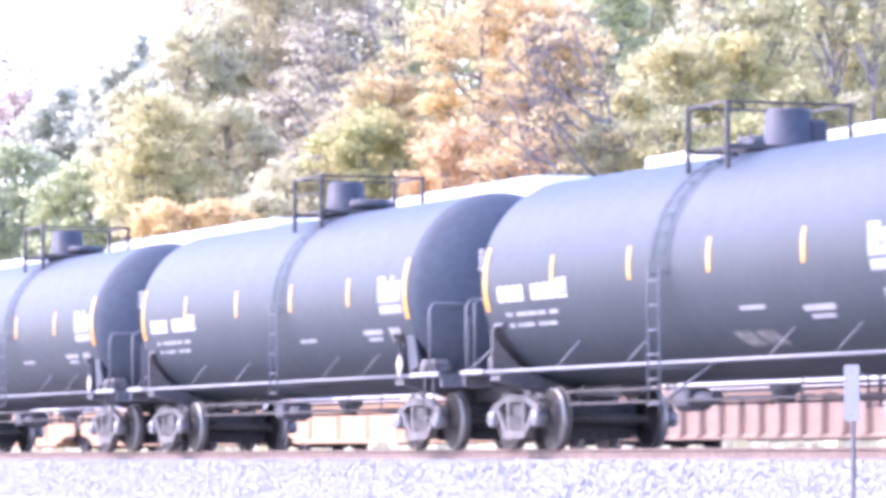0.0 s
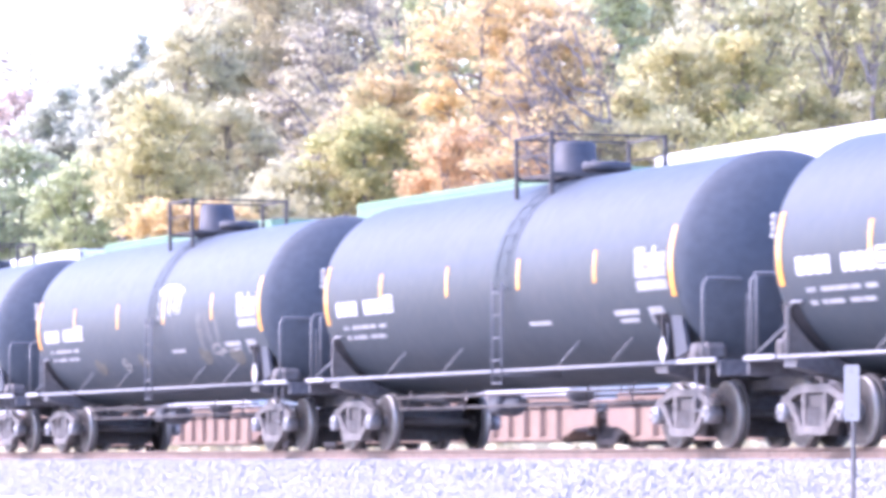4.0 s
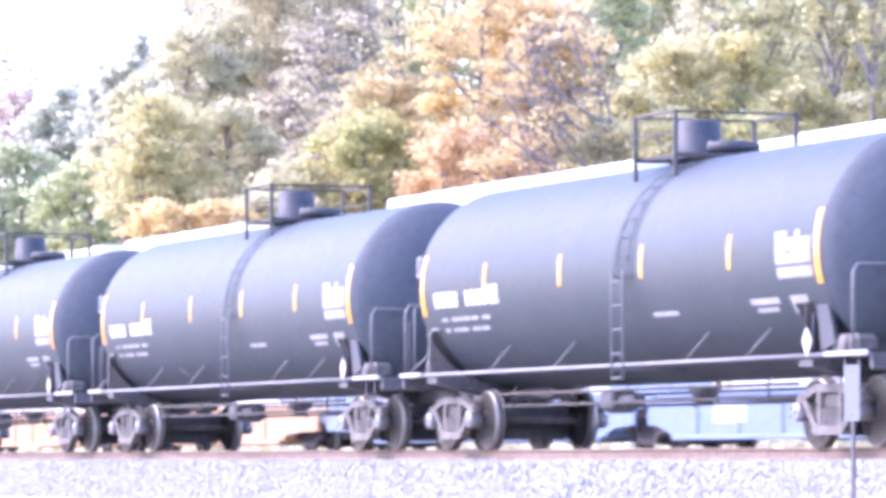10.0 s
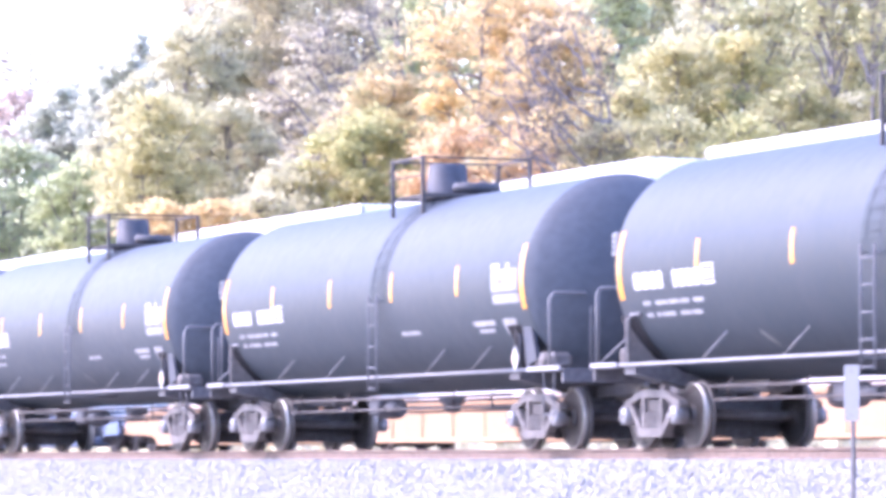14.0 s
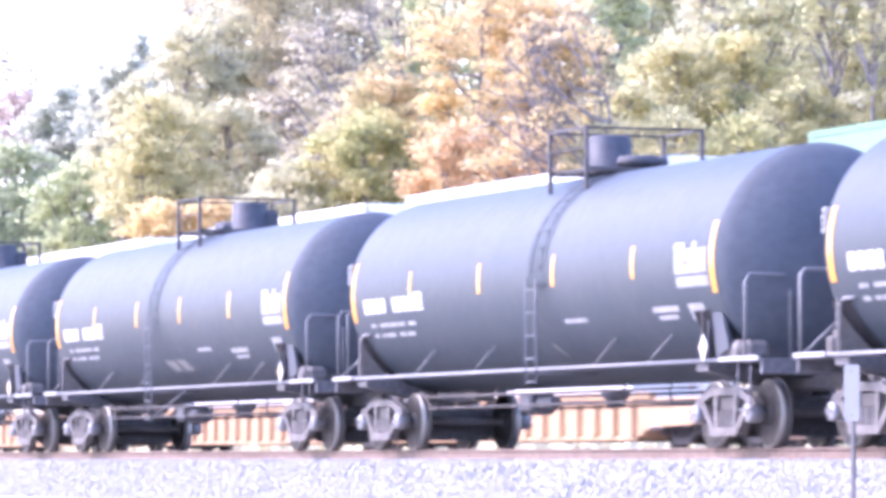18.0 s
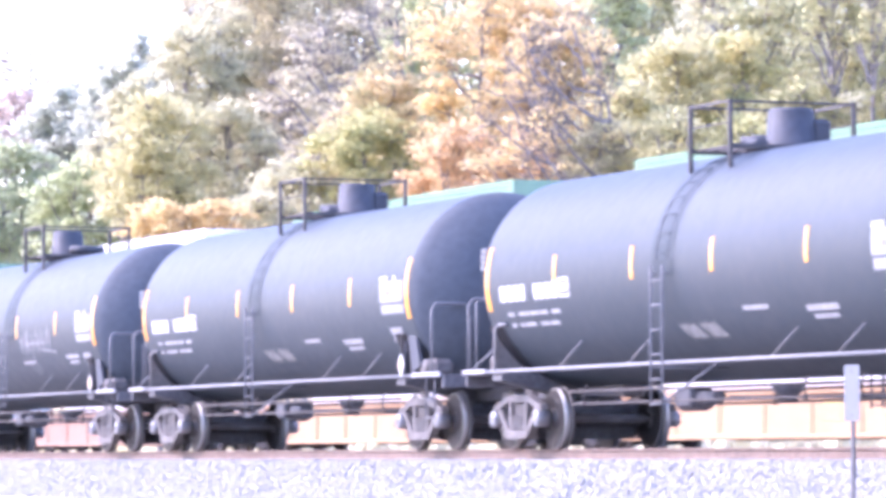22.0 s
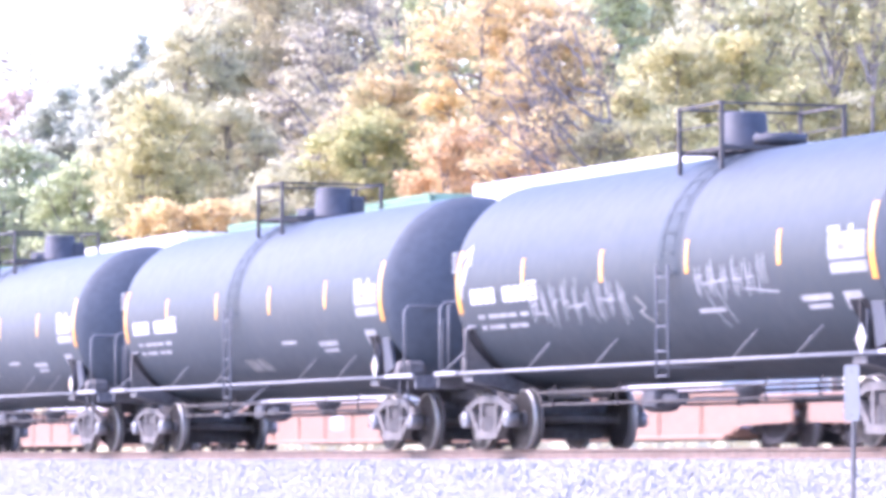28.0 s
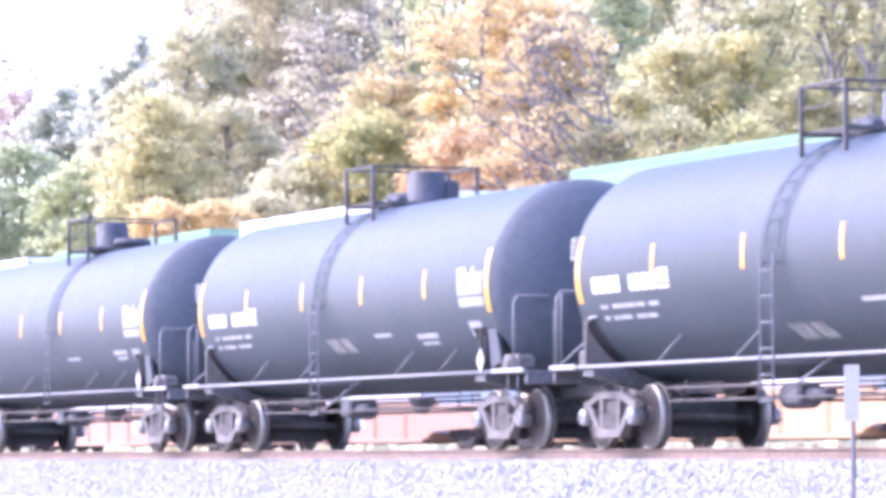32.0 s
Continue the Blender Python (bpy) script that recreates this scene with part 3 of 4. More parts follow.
            part("platform_edge", Shape().box((sg * (a0 + a1) / 2, side * 1.49, DECK + 0.005), (a1 - a0, 0.05, 0.07), 0.01), M["edge"], car, "pale galvanised platform edge")
        for side in (-1, 1):
            xh = 7.95 if sg > 0 else -8.45
            hr = Shape().tube([(xh, side * 1.43, DECK), (xh, side * 1.43, 2.2), (xh, side * 1.36, 2.3), (xh, side * 0.84, 2.3), (xh, side * 0.77, 2.2), (xh, side * 0.77, DECK)], 0.022, 8)
            part("end_handrail", hr, M["rail_pipe"], car)
        hr = Shape()
        hr.tube([(sg * 8.42, -0.85, DECK), (sg * 8.42, -0.85, 2.28), (sg * 8.42, -0.78, 2.36), (sg * 8.42, 0.78, 2.36), (sg * 8.42, 0.85, 2.28), (sg * 8.42, 0.85, DECK)], 0.02, 8)
        part("end_handrail", hr, M["rail_pipe"], car)
        cp = Shape()
        cp.box((sg * 8.6, 0, 0.86), (0.5, 0.16, 0.18), 0.03)
        cp.prism([(sg * 8.8, -0.12), (sg * 8.86, -0.2), (sg * 9.02, -0.19), (sg * 9.0, -0.02), (sg * 9.1, 0.05), (sg * 9.06, 0.18), (sg * 8.86, 0.2)], "z", 0.72, 1.0)
        part("coupler", cp, M["wheel"], car)
        part("air_hose", Shape().tube([(sg * 8.7, 0.3, 0.75), (sg * 8.9, 0.32, 0.5), (sg * 9.04, 0.3, 0.42)], 0.025, 6), M["frame"], car)
    for side in (-1, 1):
        # grab post at the trailing corner, placard by the leading one
        s = Shape().tube([(side * 7.2, side * 1.46, DECK), (side * 7.2, side * 1.46, 1.80), (side * 7.1, side * 1.46, 1.87), (side * 6.75, side * 1.46, 1.87)], 0.026, 8)
        part("grab_post", s, M["rail_pipe"], car)
        dx = -side * 6.85
        s = Shape()
        s.prism([(-side * 6.82, 1.95), (-side * 7.15, 1.93), (-side * 7.42, 1.32), (-side * 7.0, 1.22)], "y", side * 1.36, side * 1.42)
        s.box((-side * 7.0, side * 1.40, 1.96), (0.42, 0.12, 0.05), 0.015)
        s.tube([(dx, side * 1.46, DECK), (dx, side * 1.46, 1.72)], 0.02, 6)
        part("placard_holder", s, M["housing"], car)
        s = Shape()
        s.prism([(dx - 0.12 * -side + 0.14, 1.36), (dx - 0.12 * -side, 1.54), (dx - 0.12 * -side - 0.14, 1.36), (dx - 0.12 * -side, 1.15)], "y", side * 1.50, side * 1.49)
        part("placard", s, M["white"], car, "white diamond placard")
        s = Shape()
        s.prism([(dx - 0.12 * -side + 0.07, 1.36), (dx - 0.12 * -side, 1.45), (dx - 0.12 * -side - 0.07, 1.36), (dx - 0.12 * -side, 1.26)], "y", side * 1.505, side * 1.501)
        part("placard_emblem", s, M["orange"], car)
        s = Shape()
        for z in (0.5, 0.78):
            s.tube([(-side * 7.75, side * 1.44, z), (-side * 8.15, side * 1.44, z)], 0.016, 6)
        for x in (7.75, 8.15):
            s.tube([(-side * x, side * 1.44, 0.48), (-side * x, side * 1.44, DECK)], 0.016, 6)
        part("corner_step", s, M["frame"], car)
    for side in (-1, 1):
        sx = 7.405 * side
        sl = Shape()
        for k in range(4):
            sl.box((sx - 0.02 * side * (k % 2), side * 1.58, 2.74 + 0.085 * k), (0.05, 0.07, 0.06), 0.008)
        sl.box((sx - 0.02 * side, side * 1.55, 2.87), (0.03, 0.06, 0.34), 0.005)
        part("side_label", sl, M["white"], car, "small white label plate on the tank's rim")
    part("end_brace", Shape().tube([(-8.5, -1.40, DECK), (-8.42, -0.62, 1.88)], 0.02, 6), M["rail_pipe"], car)
    part("valve_box", Shape().box((-8.3, -0.95, 1.30), (0.22, 0.3, 0.26), 0.03).box((-8.3, -0.95, 1.44), (0.12, 0.14, 0.14), 0.02), M["truck"], car)
    part("gear_housing", Shape().box((7.55, -1.2, 1.30), (0.7, 0.36, 0.26), 0.07).lathe([(-1.42, 0.0), (-1.42, 0.10), (-1.38, 0.13), (-1.2, 0.13)], 14, "y", (7.6, 0, 1.30)), M["truck"], car, "dusty grey gear housing by the front platform")
    # hand brake on the leading end
    s = Shape().tube([(8.48 + 0.0, 0.62 + 0.26 * math.cos(a), 1.78 + 0.26 * math.sin(a)) for a in [radians(i * 24) for i in range(15)]], 0.016, 6, closed=True)
    for k in range(3):
        a = radians(k * 120 + 30)
        s.tube([(8.48, 0.62, 1.78), (8.48, 0.62 + 0.26 * math.cos(a), 1.78 + 0.26 * math.sin(a))], 0.012, 5)
    s.box((8.38, 0.62, 1.75), (0.12, 0.24, 0.36), 0.02)
    part("hand_brake", s, M["frame"], car)
    # brake gear and bottom fittings
    for side in (-1, 1):
        for zp, yp in ((0.84, 1.0), (0.66, 0.95)):
            part("brake_pipe", Shape().tube([(-5.4, side * yp, zp), (5.4, side * yp, zp)], 0.021, 6), M["cage"], car)
        for x in (-4.9, -2.4, 2.7, 4.4):
            part("pipe_hanger", Shape().tube([(x, side * 0.95, 0.64), (x, side * 0.98, 0.84), (x, side * 0.9, 0.95)], 0.016, 5).box((x, side * 0.96, 0.66), (0.07, 0.06, 0.07), 0.01), M["cage"], car)
    s = Shape().lathe([(0.62, 0.0), (0.62, 0.13), (0.74, 0.15), (0.78, 0.22), (0.9, 0.22)], 16, "z", (0.1, 0, 0))
    part("bottom_outlet", s, M["frame"], car)
    s = Shape().lathe([(-0.7, 0.0), (-0.68, 0.14), (-0.6, 0.18), (0.1, 0.18), (0.18, 0.14), (0.2, 0.0)], 16, "x", (-3.6, 0.35, 0.72))
    part("air_reservoir", s, M["frame"], car)
    s = Shape().box((-2.3, -0.35, 0.72), (0.5, 0.35, 0.28), 0.04).tube([(-2.1, -0.35, 0.72), (-1.4, -0.35, 0.72)], 0.09, 10).tube([(-1.4, -0.2, 0.72), (5.6, -0.1, 0.62)], 0.018, 6)
    part("brake_cylinder", s, M["frame"], car)
    # cage, platform, valve housing and manway on top
    zt = 4.04
    s = Shape()
    for i in range(11):
        y = -0.85 + i * 0.17
        s.box(((c0 + c1) / 2, y, zt + 0.09), (c1 - c0, 0.04, 0.03))
    s.box((c0, 0, zt + 0.08), (0.05, 1.82, 0.07), 0.01)
    s.box((c1, 0, zt + 0.08), (0.05, 1.82, 0.07), 0.01)
    part("platform_grating", s, M["cage"], car)
    for x in (c0, c1):
        for y in (-0.93, 0.93):
            part("cage_post", Shape().box((x, y, zt + 0.25), (0.06, 0.06, 0.94), 0.006), M["cage"], car)
    for y in (-0.93, 0.93):
        part("cage_rail", Shape().box(((c0 + c1) / 2, y, zt + 0.69), (c1 - c0 + 0.06, 0.04, 0.04), 0.006), M["cage"], car)
        part("cage_rail", Shape().box(((c0 + c1) / 2, y, zt + 0.40), (c1 - c0, 0.022, 0.022), 0.004), M["cage"], car)
    for x in (c0, c1):
        part("cage_rail", Shape().box((x, 0, zt + 0.69), (0.035, 1.82, 0.035), 0.006), M["cage"], car)
    hx, hy = (-0.2, 0.2) if kind == "a" else (0.15, -0.1)
    mx_ = -0.78 if kind == "a" else 0.92
    s = Shape().lathe([(zt - 0.12, 0.40), (zt + 0.08, 0.40), (zt + 0.08, 0.45), (zt + 0.14, 0.45), (zt + 0.14, 0.35), (zt + 0.60, 0.32), (zt + 0.65, 0.28), (zt + 0.66, 0.0)], 24, "z", (hx, hy, 0))
    if kind == "a":
        s.box((hx + 0.1, hy + 0.36, zt + 0.28), (0.3, 0.3, 0.44), 0.05).box((hx - 0.2, hy - 0.36, zt + 0.14), (0.4, 0.36, 0.16), 0.04)
    part("valve_housing", s, M["housing"], car, "dark steel valve housing")
    s = Shape().lathe([(zt - 0.12, 0.28), (zt + 0.16, 0.28), (zt + 0.16, 0.38), (zt + 0.28, 0.38), (zt + 0.31, 0.2), (zt + 0.32, 0.0)], 20, "z", (mx_, 0.1, 0))
    lid = part("manway_lid", s, M["housing"], car)
    for k in range(6):
        a = k * math.pi / 3
        part("lid_bolt", Shape().lathe([(zt + 0.12, 0.025), (zt + 0.32, 0.025), (zt + 0.33, 0.0)], 6, "z", (mx_ + 0.32 * math.cos(a), 0.1 + 0.32 * math.sin(a), 0)), M["frame"], lid)
    for x in (REAR, FRONT):
        truck(car, x, SIDE_FRAME, "dusty cast-steel two-axle truck")
    return car


masters = {"a": tank_car("a"), "b": tank_car("b")}
KINDS = {-2: "b", -1: "a", 0: "b", 1: "b", 2: "b", 3: "b", 4: "b", 5: "b", 6: "b", 7: "a", 8: "a", 9: "b", 10: "a", 11: "a", 12: "b", 13: "b", 14: "a"}
TANKS = {}
used = set()
for i, kd in KINDS.items():
    if kd not in used:
        TANKS[i] = masters[kd]
        used.add(kd)
    else:
        TANKS[i] = copy_thing(masters[kd], pose(0, 0, 0))
LEAD = -73.9
SLACK = {-2: -0.1, -1: -0.1, 0: -0.03, 1: 0.1, 2: 0.12, 3: 0.18, 4: 0.26, 5: 0.15, 6: 0.12, 7: 0.19, 8: 0.25, 9: 0.34, 10: 0.40, 11: 0.38, 12: 0.3, 13: 0.3, 14: 0.3}   # play of the couplers, car by car


def tank_travel(t):
    """How far the tank cars have rolled after t seconds."""
    u = t / 32.0
    return 234.57 * u - 52.26 * u ** 2 + 57.08 * u ** 3 - 68.98 * u ** 4 + 31.90 * u ** 5


for i, ob in TANKS.items():
    ob.matrix_basis = pose(LEAD - PITCH * i + SLACK.get(i, 0), 0, 0)


# two cars carry their stripes a little further back
for i in (-1, 7):
    for st in TANKS[i].children:
        if st.name.startswith("reflective_stripe"):
            x, y = st.data.vertices[0].co.x, st.data.vertices[0].co.y
            if y < 0 and x > -3:
                st.matrix_basis = pose(-0.15 if x < 0 else -0.42, 0, 0)


# graffiti and faded patches on single cars
def graffiti(car, lines, w, material, label):
    for ln in lines:
        s = Shape()
        stroke(s, ln, w)
        part("graffiti_stroke", s, material, car, label)


def glyphs(x0, z0, h, w, n, seed, gap=0.12):
    """Jagged sprayed signs that spell nothing."""
    rs = random.Random(seed)
    out, x = [], x0
    for _ in range(n):
        pts = [(x + rs.uniform(0, 0.2) * w, z0 + rs.uniform(-0.1, 0.15) * h)]
        for k in range(rs.randint(3, 5)):
            up = k % 2 == 0
            pts.append((x + w * (k + rs.uniform(0.3, 1)) / 5, z0 + h * (rs.uniform(0.75, 1.05) if up else rs.uniform(-0.05, 0.3))))
        out.append(pts)
        if rs.random() < 0.5:
            out.append([(x, z0 + h * rs.uniform(0.4, 0.6)), (x + w * 0.8, z0 + h * rs.uniform(0.35, 0.65))])
        x += w + gap
    return out


loops = []
for k in range(4):
    x0 = 1.22 + 0.36 * k
    loops.append([(x0 + 0.03 * k, 2.46 + 0.02 * k)] + [(x0 + 0.15 + 0.15 * math.cos(a), 2.84 + 0.12 * math.sin(a)) for a in [radians(180 - 30 * m_) for m_ in range(7)]] + [(x0 + 0.26, 2.56 - 0.03 * (k % 2))])
loops.append([(1.1, 2.98), (1.5, 3.06), (2.2, 3.04), (2.72, 2.94)])
graffiti(TANKS[2], loops, 0.052, M["white"], "white sprayed looping tag")
graffiti(TANKS[2], glyphs(3.5, 1.8, 0.75, 0.42, 3, 5), 0.03, M["greymark"], "thin faint sprayed scrawl")
def swirl(x, z, w, h, turns, seed):
    """A loose looping spray line."""
    rs = random.Random(seed)
    n = int(turns * 10)
    a0 = rs.uniform(0, 6.28)
    return [(x + w * (0.45 + 0.55 * m_ / n) * math.cos(a0 + m_ * 0.628) + 0.25 * w * m_ / n, z + h * (0.5 + 0.5 * math.sin(m_ * 0.4)) * math.sin(a0 + m_ * 0.628)) for m_ in range(n + 1)]


graffiti(TANKS[2], [swirl(-3.5, 1.66, 0.45, 0.13, 1.6, 1), swirl(-0.5, 1.70, 0.35, 0.12, 1.4, 2), swirl(3.5, 1.75, 0.4, 0.14, 1.5, 3), swirl(5.3, 1.72, 0.5, 0.14, 1.6, 4)], 0.11, M["ochre"], "faded yellowish sprayed blot")
graffiti(TANKS[2], [swirl(-1.7, 1.66, 0.3, 0.14, 1.5, 5), swirl(4.4, 1.8, 0.45, 0.13, 1.4, 6)], 0.06, M["greymark"], "pale sprayed blot")
scrawl = glyphs(-4.35, 1.80, 0.62, 0.36, 9, 21, 0.06) + [[(-4.3, 2.0), (-3.7, 1.98)], [(-2.9, 2.05), (-2.2, 2.08)], [(-1.7, 2.12), (-1.1, 2.1)]]
scrawl += glyphs(1.75, 1.98, 0.55, 0.36, 6, 23, 0.05) + [[(1.9, 2.35), (2.3, 1.7), (2.42, 1.62)], [(2.25, 2.42), (2.7, 1.66)], [(2.0, 2.2), (2.85, 2.24)], [(3.3, 2.1), (4.35, 2.02)]]
graffiti(TANKS[9], scrawl, 0.032, M["panel"], "long thin white sprayed scrawl")
graffiti(TANKS[9], [[(-0.4, 2.12), (-0.1, 1.95), (-0.35, 1.9), (0.0, 1.75)], [(0.35, 2.05), (0.15, 1.8)]], 0.05, M["greymark"], "faint sprayed scribble by the ladder")
graffiti(TANKS[9], [[(-7.1, 2.3), (-6.95, 2.9), (-7.0, 2.5), (-6.8, 3.0)], [(-7.15, 2.9), (-6.85, 3.1), (-6.75, 2.8)]], 0.05, M["white"], "white sprayed scribble by the tank end")
for i, (x0, x1, za, zb) in {-1: (1.2, 2.5, 1.55, 1.36), 6: (0.7, 0.9, 1.55, 1.36), 4: (-3.2, -2.9, 1.55, 1.36), 7: (-0.5, 0.75, 1.70, 1.50), 8: (-0.6, 0.72, 1.75, 1.55), 10: (-0.7, 0.4, 1.61, 1.41), 11: (-0.6, 0.5, 1.84, 1.62)}.items():
    n = max(2, int((x1 - x0) / 0.11))
    graffiti(TANKS[i], [[(x0 + k * (x1 - x0) / n, za), (x0 + k * (x1 - x0) / n + 0.24, zb)] for k in range(n) if k != n // 2], 0.075, M["greymark"], "pale smeared paint patch low on the tank")


# ---- container train on the second track ----
FAR_SPEED = 19.2
FAR_ZERO = 13.6       # place on the track of the mark 0 at the clip's start


def box_container(length, color, tone):
    """Corrugated freight container, its base at z = 0, centred on the origin."""
    h, w = 2.86, 2.44
    ob = thing("container", f"{tone} corrugated steel freight container stacked on the well car", "container", "containers of the far train")
    hl = length / 2
    for side in (-1, 1):
        s = Shape()
        nx_ = int(length / 0.28)
        vs, fs = [], []
        xs_ = []
        for i in range(nx_):
            x0 = -hl + 0.1 + i * (length - 0.2) / nx_
            d = (length - 0.2) / nx_
            xs_ += [(x0, 0), (x0 + d * 0.3, 0), (x0 + d * 0.5, 0.035), (x0 + d * 0.8, 0.035)]
        xs_.append((hl - 0.1, 0))
        for x, o in xs_:
            vs += [(x, side * (w / 2 - 0.005 - o), 0.14), (x, side * (w / 2 - 0.005 - o), h - 0.1)]
        fs = [(2 * i, 2 * i + 2, 2 * i + 3, 2 * i + 1) for i in range(len(xs_) - 1)]
        s.add(vs, fs)
        part("side_wall", s, color, ob)
        part("top_rail", Shape().box((0, side * (w / 2 - 0.03), h - 0.06), (length, 0.06, 0.12), 0.01), M["green_rail"] if tone == "green" else color, ob)
        part("bottom_rail", Shape().box((0, side * (w / 2 - 0.03), 0.08), (length, 0.06, 0.16), 0.01), color, ob)
    for sg in (-1, 1):
        part("end_wall", Shape().box((sg * (hl - 0.04), 0, h / 2), (0.08, w - 0.1, h - 0.1), 0.01), color, ob)
        for side in (-1, 1):
            part("corner_post", Shape().box((sg * (hl - 0.075), side * (w / 2 - 0.075), h / 2), (0.15, 0.15, h), 0.012), color, ob)
    part("roof", Shape().box((0, 0, h - 0.02), (length - 0.1, w - 0.08, 0.05), 0.01), color, ob)
    part("floor", Shape().box((0, 0, 0.1), (length - 0.1, w - 0.1, 0.1), 0.01), color, ob)
    return ob


def well_car(left, right, trucks, paint, ribbed, tone, wl=7.55, wr=7.55):
    """One well unit about its box's middle: left and right are its ends, trucks the places of its own trucks."""
    car = thing("well_car", f"{tone} intermodal well car on the second track", "well car", "well cars of the far train")
    well, wm = (wl + wr) / 2, (wr - wl) / 2
    marks = M["white"] if paint is not M["yellow_well"] else M["tape"]
    for side in (-1, 1):
        y = side * 1.42
        s = Shape()
        s.prism([(left + 0.2, 1.10), (left + 0.2, 0.56), (-wl - 0.7, 0.50), (-wl, 0.30), (wr, 0.30), (wr + 0.7, 0.50), (right - 0.2, 0.56), (right - 0.2, 1.10)], "y", y - 0.012, y + 0.012)
        part("side_plate", s, paint, car)
        part("top_chord", Shape().box((wm, y, 1.16), (2 * well + 1.6, 0.16, 0.14), 0.02), paint, car)
        part("bottom_chord", Shape().box((wm, y, 0.28), (2 * well, 0.14, 0.10), 0.02), paint, car)
        if ribbed:
            n = 15
            rib = RIBS.setdefault(paint.name, None) or fix(Shape().prism([(-0.17, 0.0), (-0.12, -0.12), (0.12, -0.12), (0.17, 0.0)], "z", 0.33, 1.09).mesh("rib", paint))
            RIBS[paint.name] = rib
            for i in range(n + 1):
                part("rib", rib, None, car, at=pose(wm - well + 0.2 + i * (2 * well - 0.4) / n, y, 0, 0, 0, 0 if side < 0 else 180))
        else:
            for x, w in (((-well * 0.62, 1.5), (well * 0.05, 0.9), (well * 0.66, 1.3)) if paint is M["blue_well"] else ((well * 0.4, 0.8),)):
                part("panel_mark", Shape().box((wm + x, y + side * 0.018, 0.74), (w, 0.012, 0.34), 0.004), marks, car)
            for i in range(7):
                part("gusset", Shape().box((wm - well + 1.2 + i * (2 * well - 2.4) / 6, y + side * 0.025, 0.70), (0.04, 0.04, 0.74), 0.01), paint, car)
        part("air_pipe", Shape().tube([(-wl, y + side * 0.1, 1.27), (wr, y + side * 0.1, 1.27)], 0.02, 6), paint, car)
    part("well_floor", Shape().box((wm, 0, 0.3), (2 * well, 2.7, 0.06), 0.01), paint, car)
    for sg, end, well in ((-1, left, wl), (1, right, wr)):
        d = end - sg * (well + 0.2)
        s = Shape()
        s.box((sg * (well + 0.2) + d / 2, 0, 1.08), (abs(d), 2.3, 0.08), 0.01)
        s.box((sg * (well + 0.2) + d / 2, 0, 0.93), (abs(d), 0.6, 0.26), 0.03)
        part("end_deck", s, paint, car)
        part("cross_beam", Shape().box((sg * (well + 0.1), 0, 0.38), (0.14, 2.7, 0.16), 0.02), paint, car)
        part("end_ladder", Shape().tube([(end - sg * 0.5, -1.25, 0.5), (end - sg * 0.5, -1.25, 1.9), (end - sg * 0.95, -1.25, 1.9), (end - sg * 0.95, -1.25, 0.5)], 0.02, 6), paint, car)
    for x in trucks:
        truck(car, x, DARK_FRAME, "black two-axle truck")
    if len(trucks) > 1:
        part("brake_wheel", Shape().tube([(right - 0.3, 0.3 * math.cos(a), 1.6 + 0.3 * math.sin(a)) for a in [radians(i * 24) for i in range(15)]], 0.018, 6, closed=True), paint, car)
    return car


# where each upper box begins along the train, with its colour and the paint of the well under it
BOXES = [(-176, "white", "yellow"), (-157.5, "white", "yellow"), (-139, "white", "yellow"), (-120.5, "white", "yellow"), (-99.0, "white", "tan"),
         (-80.8, "white", "tan"), (-62.5, "green", "tan"), (-40.3, "green", "tan"), (-21.7, "white", "tan"), (-3.8, "white", "buff"),
         (18.4, "green", "yellow"), (37.0, "white", "yellow"), (55.0, "white", "yellow"), (77.1, "white", "blue"), (95.6, "white", "blue"),
         (114.0, "white", "blue"), (136.4, "white", "yellow"), (154.4, "white", "yellow"), (172.9, "white", "yellow"), (195.4, "white", "buff"),
         (213.5, "white", "buff"), (232.0, "white", "buff"), (254.5, "green", "tan"), (277.3, "white", "pink"), (300.3, "green", "yellow"),
         (322.8, "green", "yellow"), (345.3, "white", "tan"), (367.8, "green", "yellow"), (390.8, "white", "pink"), (410.1, "green", "pink"),
         (428.5, "white", "pink"), (450.9, "white", "pink"), (469.7, "green", "pink"), (488.0, "white", "pink"), (511.2, "green", "yellow"),
         (533.5, "white", "yellow"), (552.0, "white", "yellow"), (570.5, "white", "yellow")]
BOX_L = 15.5
RIBS = {}
FAR_THINGS = []
made_boxes = {}
TONES = {"tan": "dusty red-tan ribbed", "buff": "dusty buff ribbed", "yellow": "bright buff yellow smooth-sided", "blue": "blue smooth-sided", "pink": "faded pinkish smooth-sided"}
for i, (q, top, paint) in enumerate(BOXES):
    mid = q + BOX_L / 2
    gap_l = q - (BOXES[i - 1][0] + BOX_L) if i else 6.0
    gap_r = BOXES[i + 1][0] - (q + BOX_L) if i + 1 < len(BOXES) else 6.0
    left, right = -BOX_L / 2 - gap_l / 2 + 0.15, BOX_L / 2 + gap_r / 2 - 0.15
    own = [left - 0.6] if gap_l < 4.5 else [left + 1.75]
    if gap_r >= 4.5:
        own.append(right - 1.75)
    car = well_car(left, right, own, M[paint + "_well"], paint in ("tan", "buff"), TONES[paint], 7.55, 7.1 if gap_r < 4.5 else 7.75)
    FAR_THINGS.append((car, mid - 0.9, 0.0))
    for level, color, bl in ((0.38, "white", 12.19), (0.38 + 2.87, top, BOX_L)):
        if (bl, color) not in made_boxes:
            made_boxes[bl, color] = bx = box_container(bl, M[color + "_box"], color)
        else:
            bx = copy_thing(made_boxes[bl, color], pose(0, 0, 0))
        FAR_THINGS.append((bx, mid, level))
